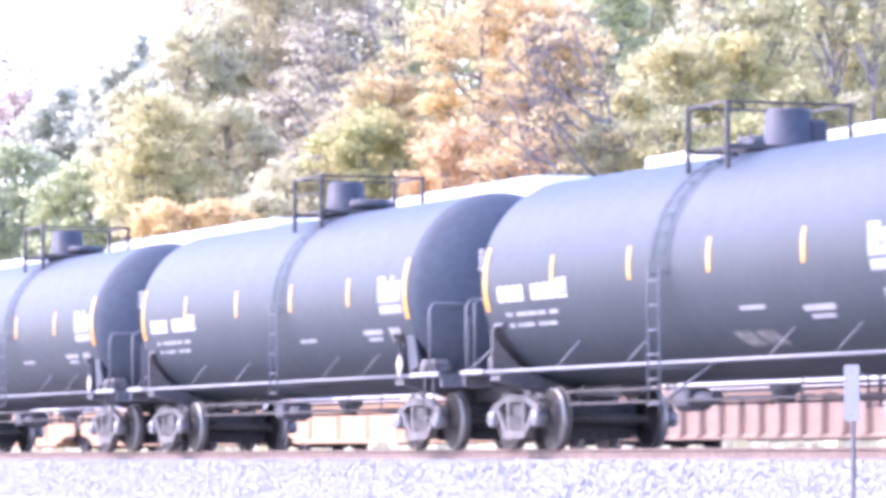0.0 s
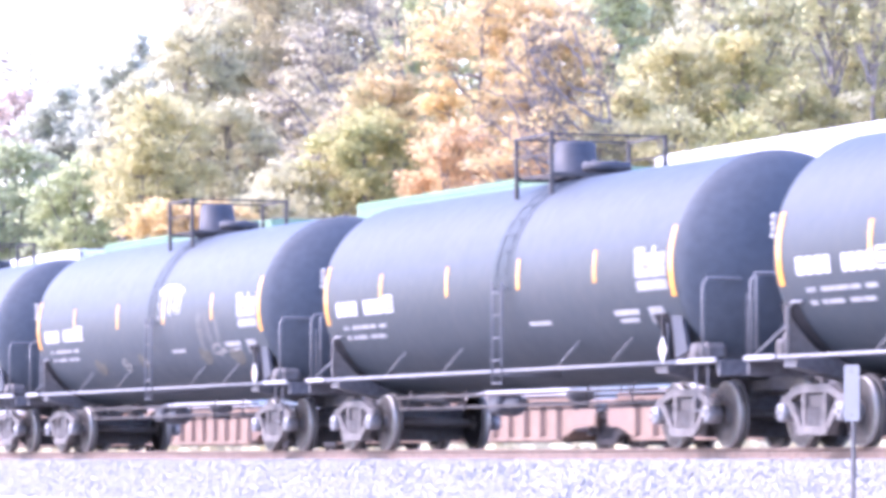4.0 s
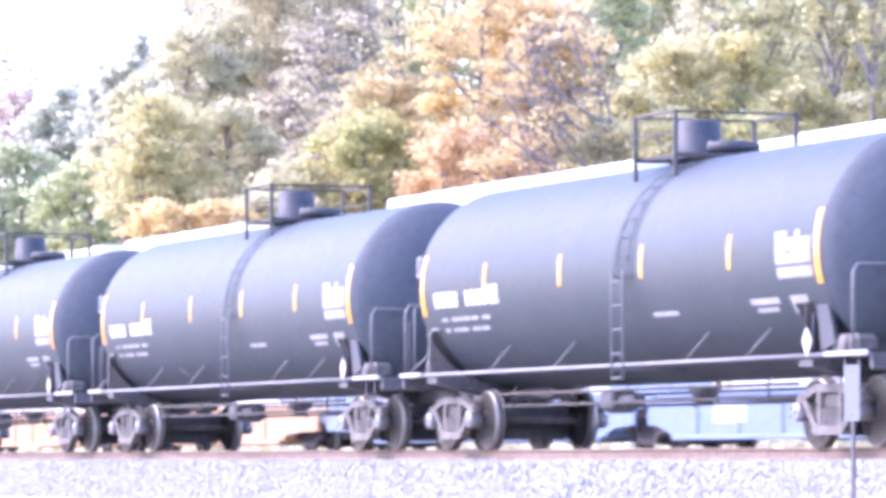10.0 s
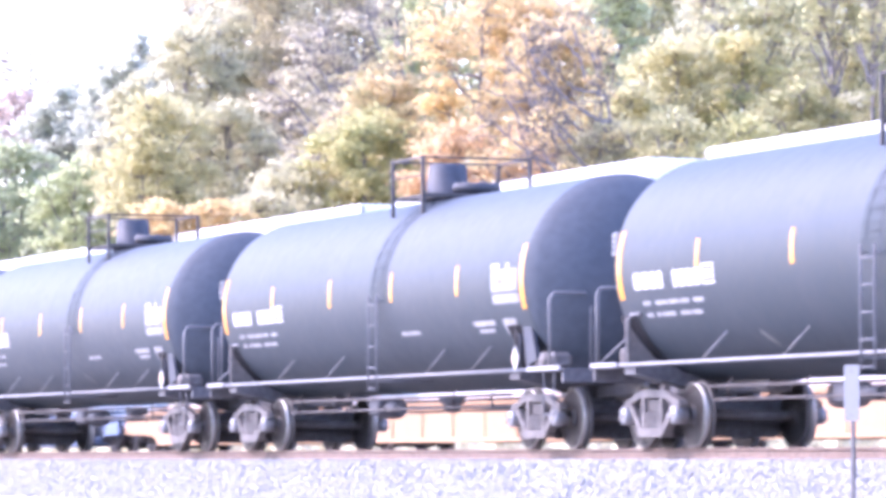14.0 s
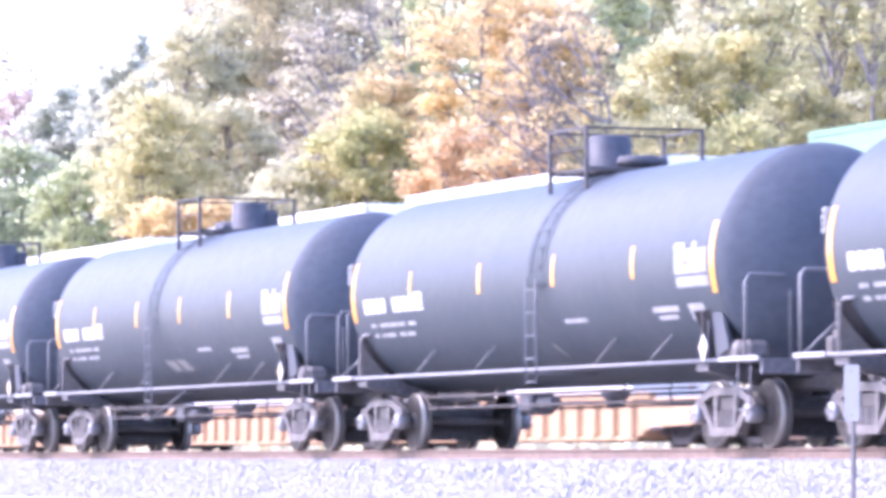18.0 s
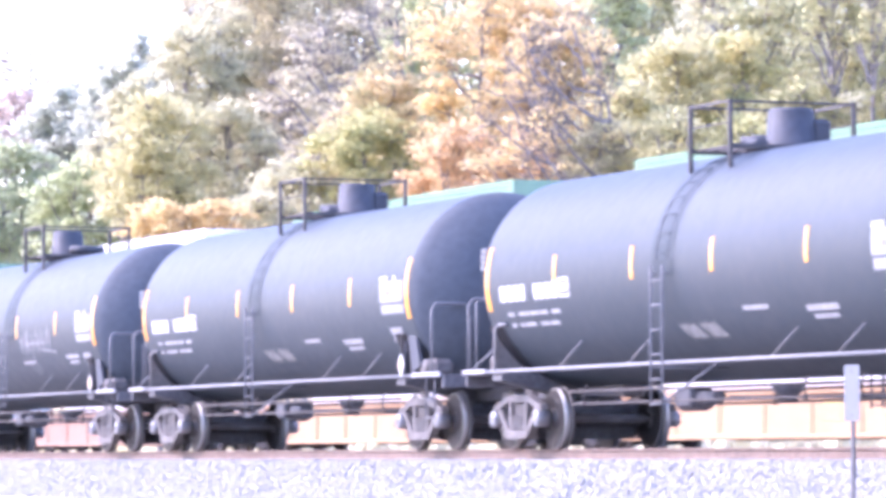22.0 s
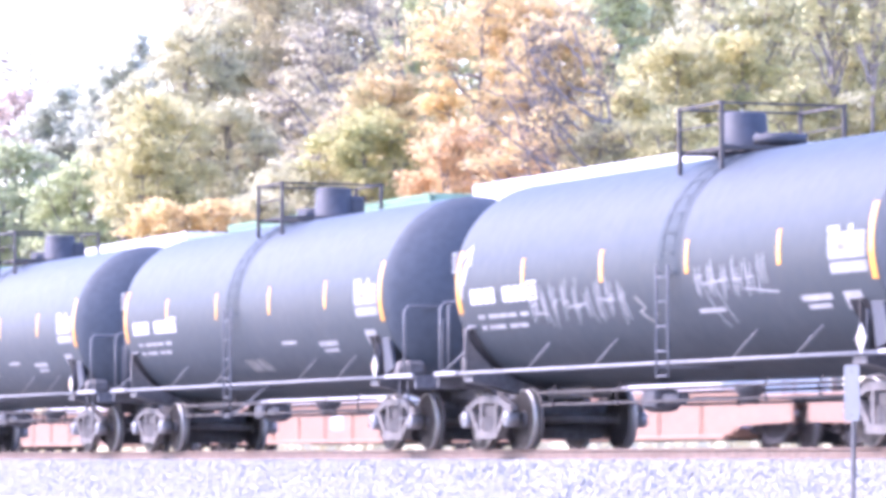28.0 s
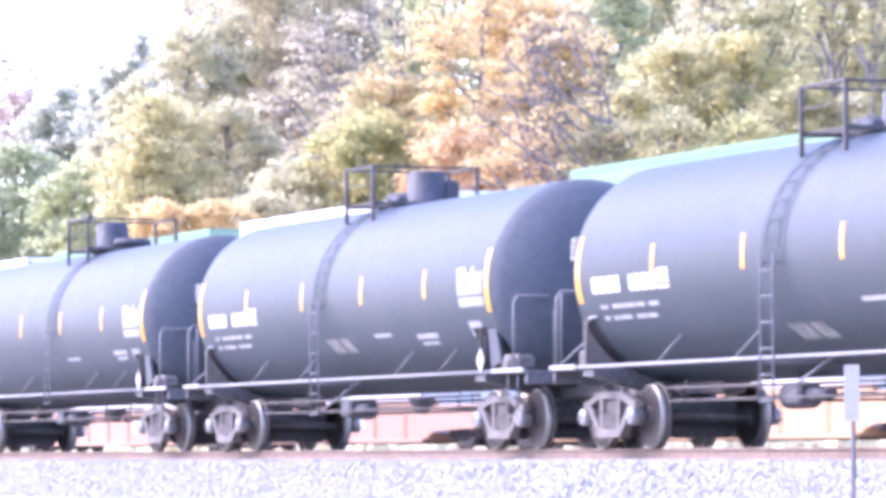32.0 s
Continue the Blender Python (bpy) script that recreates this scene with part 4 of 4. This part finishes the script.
for ob, q, z in FAR_THINGS:
    ob.matrix_basis = pose(FAR_ZERO + q, FAR_Y, z)


# ---- autumn trees beyond the tracks ----
LEAF = {
    "yellow": leaf_mat("yellow_green_leaves", [(0.457, 0.452, 0.282), (0.579, 0.551, 0.321), (0.652, 0.606, 0.347), (0.621, 0.561, 0.343)]),
    "ygreen": leaf_mat("olive_leaves", [(0.348, 0.377, 0.202), (0.487, 0.487, 0.249), (0.598, 0.550, 0.284), (0.674, 0.568, 0.311)]),
    "olive": leaf_mat("dull_olive_leaves", [(0.328, 0.339, 0.195), (0.436, 0.436, 0.246), (0.530, 0.499, 0.284), (0.578, 0.500, 0.295)]),
    "green": leaf_mat("green_leaves", [(0.375, 0.434, 0.275), (0.471, 0.518, 0.315), (0.555, 0.585, 0.345), (0.616, 0.604, 0.362)]),
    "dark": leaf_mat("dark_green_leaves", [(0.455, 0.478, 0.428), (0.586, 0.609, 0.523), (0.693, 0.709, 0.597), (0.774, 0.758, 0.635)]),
    "blue": leaf_mat("blue_green_leaves", [(0.367, 0.421, 0.274), (0.464, 0.513, 0.335), (0.529, 0.567, 0.355), (0.583, 0.594, 0.376)]),
    "orange": leaf_mat("orange_leaves", [(0.473, 0.390, 0.257), (0.691, 0.542, 0.316), (0.760, 0.616, 0.324), (0.692, 0.603, 0.312)]),
    "mauve": leaf_mat("faded_brown_leaves", [(0.492, 0.457, 0.340), (0.576, 0.531, 0.382), (0.648, 0.592, 0.396), (0.708, 0.627, 0.386)]),
    "khaki": leaf_mat("khaki_leaves", [(0.450, 0.446, 0.323), (0.552, 0.532, 0.365), (0.611, 0.585, 0.384), (0.629, 0.577, 0.380)]),
    "peach": leaf_mat("pale_orange_and_green_leaves", [(0.370, 0.386, 0.218), (0.535, 0.483, 0.275), (0.666, 0.540, 0.320), (0.712, 0.585, 0.362)]),
    "rust": leaf_mat("rust_orange_leaves", [(0.454, 0.368, 0.256), (0.654, 0.496, 0.301), (0.778, 0.572, 0.333), (0.705, 0.595, 0.326)]),
    # red paled to greyish pink, the haze of distance put into the leaf colour
    "pink": leaf_mat("haze_paled_red_leaves", [(0.582, 0.499, 0.443), (0.670, 0.569, 0.509), (0.716, 0.624, 0.544), (0.652, 0.597, 0.501)]),
}


def tree(x, y, height, half, low, tone, label, seed, leaves, size, bare, lean):
    """Tapered trunk that forks into rising limbs, twigs to every clump, and a lumpy crown of small leaves from low to height."""
    rs = np.random.RandomState(seed)
    ob = thing("tree", label, "tree", "trees beyond the tracks", pose(x, y, -1.6))
    wood = Shape()
    r0 = 0.006 * height + 0.06
    tilt = Vector((-0.35, -0.94, 0)) * lean
    deep = height - low
    mid = Vector((0, 0, (height + low) / 2)) - tilt * 0.15
    trunk = []
    for i in range(8):
        g = i / 7
        trunk.append(Vector((0.3 * math.sin(3 * g + seed) * g, 0.3 * math.sin(2.3 * g + seed * 2) * g, g * (low + 0.8 * deep))) + tilt * (0.5 * g * g - 0.5))
    wood.tube(trunk, r0, 8, r1=0.04)
    nodes = [trunk[i].lerp(trunk[i + 1], k / 3) for i in range(3, 7) for k in range(3)]
    half *= 1.06
    boughs = []
    fork = max(0.3, 0.9 * low / (low + 0.8 * deep))
    nb = 15
    for k in range(nb):
        g = fork + (0.94 - fork) * k / nb + rs.uniform(-0.03, 0.03)
        i0 = min(6, int(g * 7))
        start = trunk[i0].lerp(trunk[i0 + 1], g * 7 - i0)
        az = k * 2.399 + rs.uniform(-0.5, 0.5)
        up = -0.8 + 1.66 * (k + rs.rand()) / nb
        out = math.sqrt(max(0.05, 1 - up * up)) * rs.uniform(0.55, 0.9)
        end = mid + Vector((math.cos(az) * half * out, math.sin(az) * half * out, deep * 0.44 * up)) + tilt * rs.uniform(0.2, 0.6)
        start.z = min(start.z, end.z - 0.08 * deep)
        line = []
        for m_ in range(6):
            g2 = m_ / 5
            p = start.lerp(end, g2)
            p.z -= 0.07 * deep * math.sin(math.pi * g2) * rs.uniform(0.5, 1.0)
            line.append(p + Vector(rs.uniform(-1, 1, 3)) * 0.05 * half * (g2 > 0))
        wood.tube(line, r0 * (0.55 if bare > 0.5 else 0.4), 5, r1=0.035)
        nodes += line[2:]
        boughs.append((end, half * rs.uniform(0.26, 0.44)))
    boughs.append((Vector(trunk[-1]), half * 0.4))
    nodes_a = np.array([tuple(p) for p in nodes])
    nc = int(90 + 26 * half * math.sqrt(deep))
    tall = min(1.5, max(0.62, 0.36 * deep / half))
    which = rs.randint(0, len(boughs), nc)
    d = rs.normal(0, 1, (nc, 3))
    d *= (rs.rand(nc) ** 0.4 / np.linalg.norm(d, axis=1))[:, None]
    cen = np.array([tuple(boughs[w][0]) for w in which]) + d * np.array([boughs[w][1] for w in which])[:, None] * np.array([1.15, 1.15, tall])
    cen[:, 2] = np.minimum(cen[:, 2], height)
    pts = []
    clump = 0.13 * half + 0.26
    weight = rs.uniform(0.4, 1.6, nc)
    full = rs.rand(nc) >= bare
    cnt = np.maximum(6, weight / max(1e-6, weight[full].sum()) * leaves).astype(int)
    for i in range(nc):
        j = int(np.argmin(((nodes_a - cen[i]) ** 2).sum(1) + 6.0 * np.maximum(0, nodes_a[:, 2] - cen[i][2])))
        a0, e0 = Vector(nodes_a[j]), Vector(cen[i])
        bend = a0.lerp(e0, 0.5) + Vector((0, 0, -0.06)) * (e0 - a0).length
        wood.tube([a0, bend, e0], 0.03, 3, r1=0.01)
        if bare > 0.5:
            v = (e0 - bend).normalized() + Vector(rs.uniform(-0.7, 0.7, 3))
            wood.tube([bend.lerp(e0, rs.uniform(0.1, 1.0)), e0 + v * clump * 1.3], 0.02, 3, r1=0.008)
        if full[i]:
            c = cnt[i]
            p = rs.normal(0, 1, (c, 3))
            p *= (rs.rand(c) ** 0.6 / np.linalg.norm(p, axis=1))[:, None] * clump * rs.uniform(0.7, 1.4) * np.array([1.35, 1.35, 0.42])
            p[:, 2] -= 0.15 * (p[:, 0] ** 2 + p[:, 1] ** 2) / clump
            pts.append(p + cen[i])
    part("trunk", wood.mesh("trunk", M["bark"]), None, ob)
    pts = np.concatenate(pts)
    n = len(pts)
    a = rs.normal(0, 1, (n, 3))
    a[:, 2] *= 0.5
    a /= np.linalg.norm(a, axis=1)[:, None]
    b = np.cross(a, rs.normal(0, 1, (n, 3)))
    b /= np.linalg.norm(b, axis=1)[:, None]
    sz = (0.74 * size * rs.uniform(0.55, 1.35, n))[:, None]
    q0 = np.stack([pts - a * sz, pts + b * sz * 0.6, pts + a * sz, pts - b * sz * 0.6], 1).reshape(-1, 3)
    me = bpy.data.meshes.new("crown")
    me.vertices.add(4 * n)
    me.vertices.foreach_set("co", q0.ravel())
    me.loops.add(4 * n)
    me.loops.foreach_set("vertex_index", np.arange(4 * n, dtype=np.int32))
    me.polygons.add(n)
    me.polygons.foreach_set("loop_start", np.arange(0, 4 * n, 4, dtype=np.int32))
    me.update(calc_edges=True)
    me.materials.append(LEAF[tone])
    part("crown", me, None, ob)
    return ob


TREES = [
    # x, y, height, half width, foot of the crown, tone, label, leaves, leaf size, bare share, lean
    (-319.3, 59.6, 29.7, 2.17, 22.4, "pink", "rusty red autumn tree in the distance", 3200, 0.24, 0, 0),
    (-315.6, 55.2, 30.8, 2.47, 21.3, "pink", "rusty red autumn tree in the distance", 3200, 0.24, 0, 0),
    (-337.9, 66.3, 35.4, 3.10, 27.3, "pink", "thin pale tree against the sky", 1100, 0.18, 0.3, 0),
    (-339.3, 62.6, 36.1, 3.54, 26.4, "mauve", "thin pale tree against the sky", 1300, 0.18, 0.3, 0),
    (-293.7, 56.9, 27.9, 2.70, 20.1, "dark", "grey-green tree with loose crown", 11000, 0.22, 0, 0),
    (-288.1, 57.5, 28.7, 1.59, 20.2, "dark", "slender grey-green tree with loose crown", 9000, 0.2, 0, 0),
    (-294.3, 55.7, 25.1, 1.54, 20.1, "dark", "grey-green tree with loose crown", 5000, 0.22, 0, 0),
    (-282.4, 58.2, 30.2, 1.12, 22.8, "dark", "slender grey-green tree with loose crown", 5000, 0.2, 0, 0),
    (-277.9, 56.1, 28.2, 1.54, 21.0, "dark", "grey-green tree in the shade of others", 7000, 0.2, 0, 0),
    (-253.8, 41.7, 20.8, 2.82, 11.8, "blue", "blue-green leafy tree beyond the tracks", 12000, 0.18, 0, 0),
    (-255.4, 37.3, 21.8, 3.31, 11.8, "blue", "blue-green leafy tree beyond the tracks", 9000, 0.18, 0, 0),
    (-236.0, 41.1, 18.5, 2.48, 11.2, "green", "light green leafy tree beyond the tracks", 11000, 0.17, 0, 0),
    (-226.2, 40.9, 22.4, 1.85, 12.9, "khaki", "yellow-green autumn tree with a loose crown", 10000, 0.16, 0, 0),
    (-218.1, 39.9, 20.6, 2.74, 12.2, "yellow", "broad yellow-green autumn tree", 15000, 0.16, 0, 0),
    (-230.6, 45.7, 26.2, 2.91, 14.1, "khaki", "tall tree with faded tan leaves", 14000, 0.16, 0, 0),
    (-237.0, 50.9, 31.3, 3.95, 15.1, "mauve", "broad tree with faded brown leaves", 17000, 0.16, 0.05, 0),
    (-222.5, 45.2, 21.1, 2.81, 12.5, "khaki", "broad tree with faded tan leaves", 13000, 0.16, 0, 0),
    (-225.1, 49.5, 22.9, 2.56, 13.0, "mauve", "grey-brown autumn tree with thin leaves", 11000, 0.15, 0.12, 0),
    (-237.4, 55.3, 31.5, 3.67, 17.8, "mauve", "half-bare tree with faded brown leaves", 10000, 0.15, 0.3, 0),
    (-208.0, 49.1, 26.2, 2.95, 12.5, "mauve", "nearly bare tree with dark spreading branches", 2600, 0.15, 0.75, 3.2),
    (-209.0, 46.8, 23.7, 2.39, 13.0, "mauve", "nearly bare tree with dark spreading branches", 2200, 0.15, 0.75, 3.4),
    (-187.6, 31.1, 13.2, 1.69, 9.2, "orange", "low orange-leaved autumn tree", 7000, 0.13, 0, 0),
    (-188.7, 33.8, 13.2, 1.50, 9.3, "orange", "low orange-leaved autumn tree", 6000, 0.13, 0, 0),
    (-189.9, 36.4, 13.7, 1.77, 9.4, "khaki", "low tan-leaved tree beyond the tracks", 6000, 0.13, 0, 0),
    (-192.7, 42.5, 17.6, 2.54, 11.4, "ygreen", "green and yellow maple-like tree", 15000, 0.145, 0, 0),
    (-198.9, 45.4, 21.0, 2.36, 13.1, "peach", "maple-like tree with pale orange and green leaves", 12000, 0.145, 0, 0),
    (-224.4, 56.5, 27.9, 1.82, 18.5, "green", "tall green tree behind the others", 9000, 0.16, 0, 0),
    (-245.5, 62.7, 30.0, 1.66, 22.4, "khaki", "tall tan tree behind the others", 7000, 0.17, 0, 0),
    (-191.5, 47.6, 23.9, 3.00, 12.7, "orange", "pale orange autumn tree with dark branches", 15000, 0.14, 0.08, 0),
    (-192.5, 50.7, 24.4, 2.76, 12.8, "orange", "pale orange autumn tree with dark branches", 13000, 0.14, 0.12, 0),
    (-183.0, 43.0, 16.5, 2.11, 10.9, "rust", "low rust-leaved autumn tree", 9000, 0.13, 0, 0),
    (-180.1, 45.1, 16.1, 1.96, 10.8, "rust", "low rust-leaved autumn tree", 8000, 0.13, 0.05, 0),
    (-167.7, 43.2, 20.8, 2.19, 11.0, "orange", "nearly bare tree with dark spreading branches", 2200, 0.13, 0.75, 3.6),
    (-169.2, 42.2, 19.3, 2.08, 11.0, "orange", "nearly bare tree with dark spreading branches", 2000, 0.13, 0.75, 3.2),
    (-213.3, 63.2, 27.4, 1.61, 18.6, "green", "tall green tree behind the others", 9000, 0.16, 0, 0),
    (-224.5, 70.2, 28.8, 2.17, 20.4, "olive", "tall olive tree behind the others", 8000, 0.17, 0, 0),
    (-171.1, 46.1, 17.6, 1.88, 11.6, "yellow", "olive and yellow spreading tree", 10000, 0.13, 0, 0),
    (-173.8, 49.7, 20.3, 2.28, 11.9, "yellow", "golden yellow spreading tree", 14000, 0.13, 0, 0),
    (-174.9, 52.7, 20.2, 2.19, 12.0, "ygreen", "olive and yellow spreading tree", 13000, 0.13, 0, 0),
    (-181.5, 57.3, 23.5, 2.66, 12.4, "olive", "olive autumn tree beyond the tracks", 14000, 0.14, 0.05, 0),
    (-193.1, 60.3, 26.5, 2.41, 16.3, "khaki", "tall tan tree behind the others", 11000, 0.15, 0, 0),
    (-168.5, 52.9, 17.7, 2.12, 11.2, "olive", "olive spreading tree with bare lower limbs", 11000, 0.13, 0.1, 0),
    (-169.6, 55.1, 22.9, 1.43, 17.9, "olive", "tall tree with a bare dark trunk", 3500, 0.13, 0.3, 0),
    (-167.2, 55.9, 22.7, 1.53, 17.5, "olive", "tall tree with a bare dark trunk", 3500, 0.13, 0.3, 0),
    (-171.3, 56.9, 17.4, 2.04, 11.4, "khaki", "olive spreading tree with bare lower limbs", 9000, 0.13, 0.1, 0),
    (-166.9, 57.1, 19.2, 2.00, 11.2, "olive", "olive spreading tree with bare lower limbs", 9000, 0.13, 0.1, 0),
    (-232.2, 52.9, 26.4, 2.65, 16.5, "mauve", "tall grey-brown autumn tree", 10000, 0.15, 0.05, 0),
    (-234.8, 57.1, 29.0, 2.53, 18.9, "mauve", "tall grey-brown autumn tree", 9000, 0.15, 0.05, 0),
    (-242.2, 54.2, 29.7, 2.59, 19.4, "khaki", "tall tree with faded tan leaves", 9000, 0.16, 0, 0),
    (-222.3, 51.4, 21.2, 2.09, 13.8, "mauve", "grey-brown autumn tree with thin leaves", 8000, 0.15, 0.05, 0),
    (-190.3, 51.3, 21.8, 2.09, 14.0, "orange", "pale orange autumn tree with dark branches", 9000, 0.14, 0.05, 0),
    (-176.9, 58.7, 20.6, 2.11, 12.7, "olive", "olive autumn tree beyond the tracks", 10000, 0.13, 0.05, 0),
    (-179.7, 62.3, 22.0, 2.15, 13.7, "olive", "olive autumn tree beyond the tracks", 9000, 0.14, 0.05, 0),
    (-195.5, 65.3, 25.8, 2.19, 16.8, "khaki", "tall tan tree behind the others", 9000, 0.15, 0, 0),
    (-233.9, 48.4, 27.4, 2.33, 16.5, "khaki", "tall tree with faded tan leaves", 9000, 0.16, 0, 0),
    (-165.0, 45.5, 15.9, 2.05, 10.4, "yellow", "low yellow-leaved tree beyond the tracks", 8000, 0.12, 0, 0),
    (-164.0, 48.0, 15.6, 2.16, 10.4, "ygreen", "low olive-leaved tree beyond the tracks", 8000, 0.12, 0, 0),
    (-167.8, 43.7, 15.6, 1.38, 10.5, "khaki", "low tan-leaved tree beyond the tracks", 5000, 0.12, 0, 0),
    (-194.0, 39.4, 15.5, 2.33, 10.1, "khaki", "low grey-brown tree beyond the tracks", 7000, 0.14, 0, 0),
    (-273.2, 61.6, 36.5, 3.10, 15.8, "mauve", "autumn tree in the dense back row", 8000, 0.2, 0, 0),
    (-274.6, 65.3, 36.8, 3.12, 15.9, "green", "autumn tree in the dense back row", 8000, 0.2, 0, 0),
    (-274.3, 67.0, 37.7, 3.13, 15.9, "khaki", "autumn tree in the dense back row", 8000, 0.2, 0, 0),
    (-257.6, 64.8, 34.4, 2.95, 15.1, "olive", "autumn tree in the dense back row", 8000, 0.2, 0, 0),
    (-264.7, 69.9, 37.3, 3.04, 15.5, "khaki", "autumn tree in the dense back row", 8000, 0.2, 0, 0),
    (-257.6, 70.3, 37.2, 2.97, 15.2, "olive", "autumn tree in the dense back row", 8000, 0.2, 0, 0),
    (-267.1, 76.4, 36.0, 3.09, 15.7, "mauve", "autumn tree in the dense back row", 8000, 0.2, 0, 0),
    (-254.6, 74.2, 34.8, 2.96, 15.1, "green", "autumn tree in the dense back row", 8000, 0.2, 0, 0),
    (-250.9, 76.1, 36.3, 2.93, 15.0, "khaki", "autumn tree in the dense back row", 8000, 0.2, 0, 0),
    (-253.8, 80.4, 36.6, 2.97, 15.2, "olive", "autumn tree in the dense back row", 8000, 0.2, 0, 0),
    (-254.3, 83.6, 34.9, 2.99, 15.3, "khaki", "autumn tree in the dense back row", 8000, 0.2, 0, 0),
    (-260.4, 89.1, 36.8, 3.07, 15.6, "olive", "autumn tree in the dense back row", 8000, 0.2, 0, 0),
    (-260.0, 91.0, 35.7, 3.07, 15.7, "mauve", "autumn tree in the dense back row", 8000, 0.2, 0, 0),
    (-251.7, 91.0, 34.9, 2.99, 15.3, "green", "autumn tree in the dense back row", 8000, 0.2, 0, 0),
    (-248.1, 91.6, 36.5, 2.96, 15.1, "khaki", "autumn tree in the dense back row", 8000, 0.2, 0, 0),
    (-255.6, 97.7, 37.3, 3.06, 15.6, "olive", "autumn tree in the dense back row", 8000, 0.2, 0, 0),
    (-249.9, 97.8, 35.6, 3.00, 15.3, "khaki", "autumn tree in the dense back row", 8000, 0.2, 0, 0),
    (-251.5, 101.9, 35.5, 3.03, 15.5, "olive", "autumn tree in the dense back row", 8000, 0.2, 0, 0),
    (-254.5, 106.5, 37.1, 3.08, 15.7, "mauve", "autumn tree in the dense back row", 8000, 0.2, 0, 0),
    (-272.3, 57.4, 23.9, 2.52, 12.0, "khaki", "leafy tree in the dense back row", 6500, 0.2, 0, 0),
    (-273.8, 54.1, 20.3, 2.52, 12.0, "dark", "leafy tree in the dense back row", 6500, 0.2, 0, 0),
    (-275.2, 50.4, 18.9, 2.52, 12.0, "green", "leafy tree in the dense back row", 6500, 0.2, 0, 0),
    (-276.6, 46.7, 18.9, 2.52, 12.0, "blue", "leafy tree in the dense back row", 6500, 0.2, 0, 0),
]
for i, row in enumerate(TREES):
    tree(*row[:7], 100 + i, int(row[7] * 1.05), *row[8:])


# tangled undergrowth along the foot of the trees
ur = np.random.RandomState(77)
nu = 30000
up_ = np.stack([ur.uniform(-420, 60, nu), ur.uniform(30, 36, nu), -1.6 + ur.rand(nu) ** 1.3 * 2.4], 1)
ua = ur.normal(0, 1, (nu, 3))
ua /= np.linalg.norm(ua, axis=1)[:, None]
ub = np.cross(ua, ur.normal(0, 1, (nu, 3)))
ub /= np.linalg.norm(ub, axis=1)[:, None]
us = ur.uniform(0.2, 0.42, nu)[:, None]
uq = np.stack([up_ - ua * us, up_ + ub * us * 0.6, up_ + ua * us, up_ - ub * us * 0.6], 1).reshape(-1, 3)
ume = bpy.data.meshes.new("undergrowth")
ume.from_pydata(uq.tolist(), [], np.arange(4 * nu).reshape(-1, 4).tolist())
ume.materials.append(LEAF["mauve"])
tagged(new("undergrowth", ume), "tangled dry undergrowth at the foot of the trees", "undergrowth", kind="stuff")


# ---- what moves ----
def roll_rows(sx, travel, step, radius=0.457):
    rows, t = [], 0.0
    n = int(round(SECONDS / step))
    for i in range(n + 1):
        t = i * step
        rows.append((t, Matrix.Translation((sx, 0, 0.457)) @ Matrix.Rotation(travel(t) / radius, 4, "Y")))
    return rows


def share(first, others):
    """The other wheelsets turn as the first one does, in the space of their own truck."""
    for w in others:
        w.rotation_mode = "QUATERNION"
        ad = w.animation_data_create()
        ad.action = first.animation_data.action
        ad.action_slot = first.animation_data.action_slot


def motions():
    rows_t = [i * 0.5 for i in range(int(SECONDS / 0.5) + 1)]
    for i, ob in TANKS.items():
        walk(ob, [(t, pose(LEAD - PITCH * i + SLACK.get(i, 0) + tank_travel(t), 0, 0)) for t in rows_t])
    for ob, q_, z in FAR_THINGS:
        walk(ob, [(t, pose(FAR_ZERO + q_ - FAR_SPEED * t, FAR_Y, z)) for t in (0.0, 8.0, 16.0, 24.0, 32.0)])
    for cars, travel, step in ((list(TANKS.values()), tank_travel, 0.1), ([o for o, _, _ in FAR_THINGS], lambda t: -FAR_SPEED * t, 1 / 30)):
        for axle, sx in ((0, -0.89), (1, 0.89)):
            ws = [w for c in cars for w in c.children_recursive if w.get("axle") == axle and w.name.startswith("wheelset")]
            walk(ws[0], roll_rows(sx, travel, step))
            share(ws[0], ws[1:])


motions()
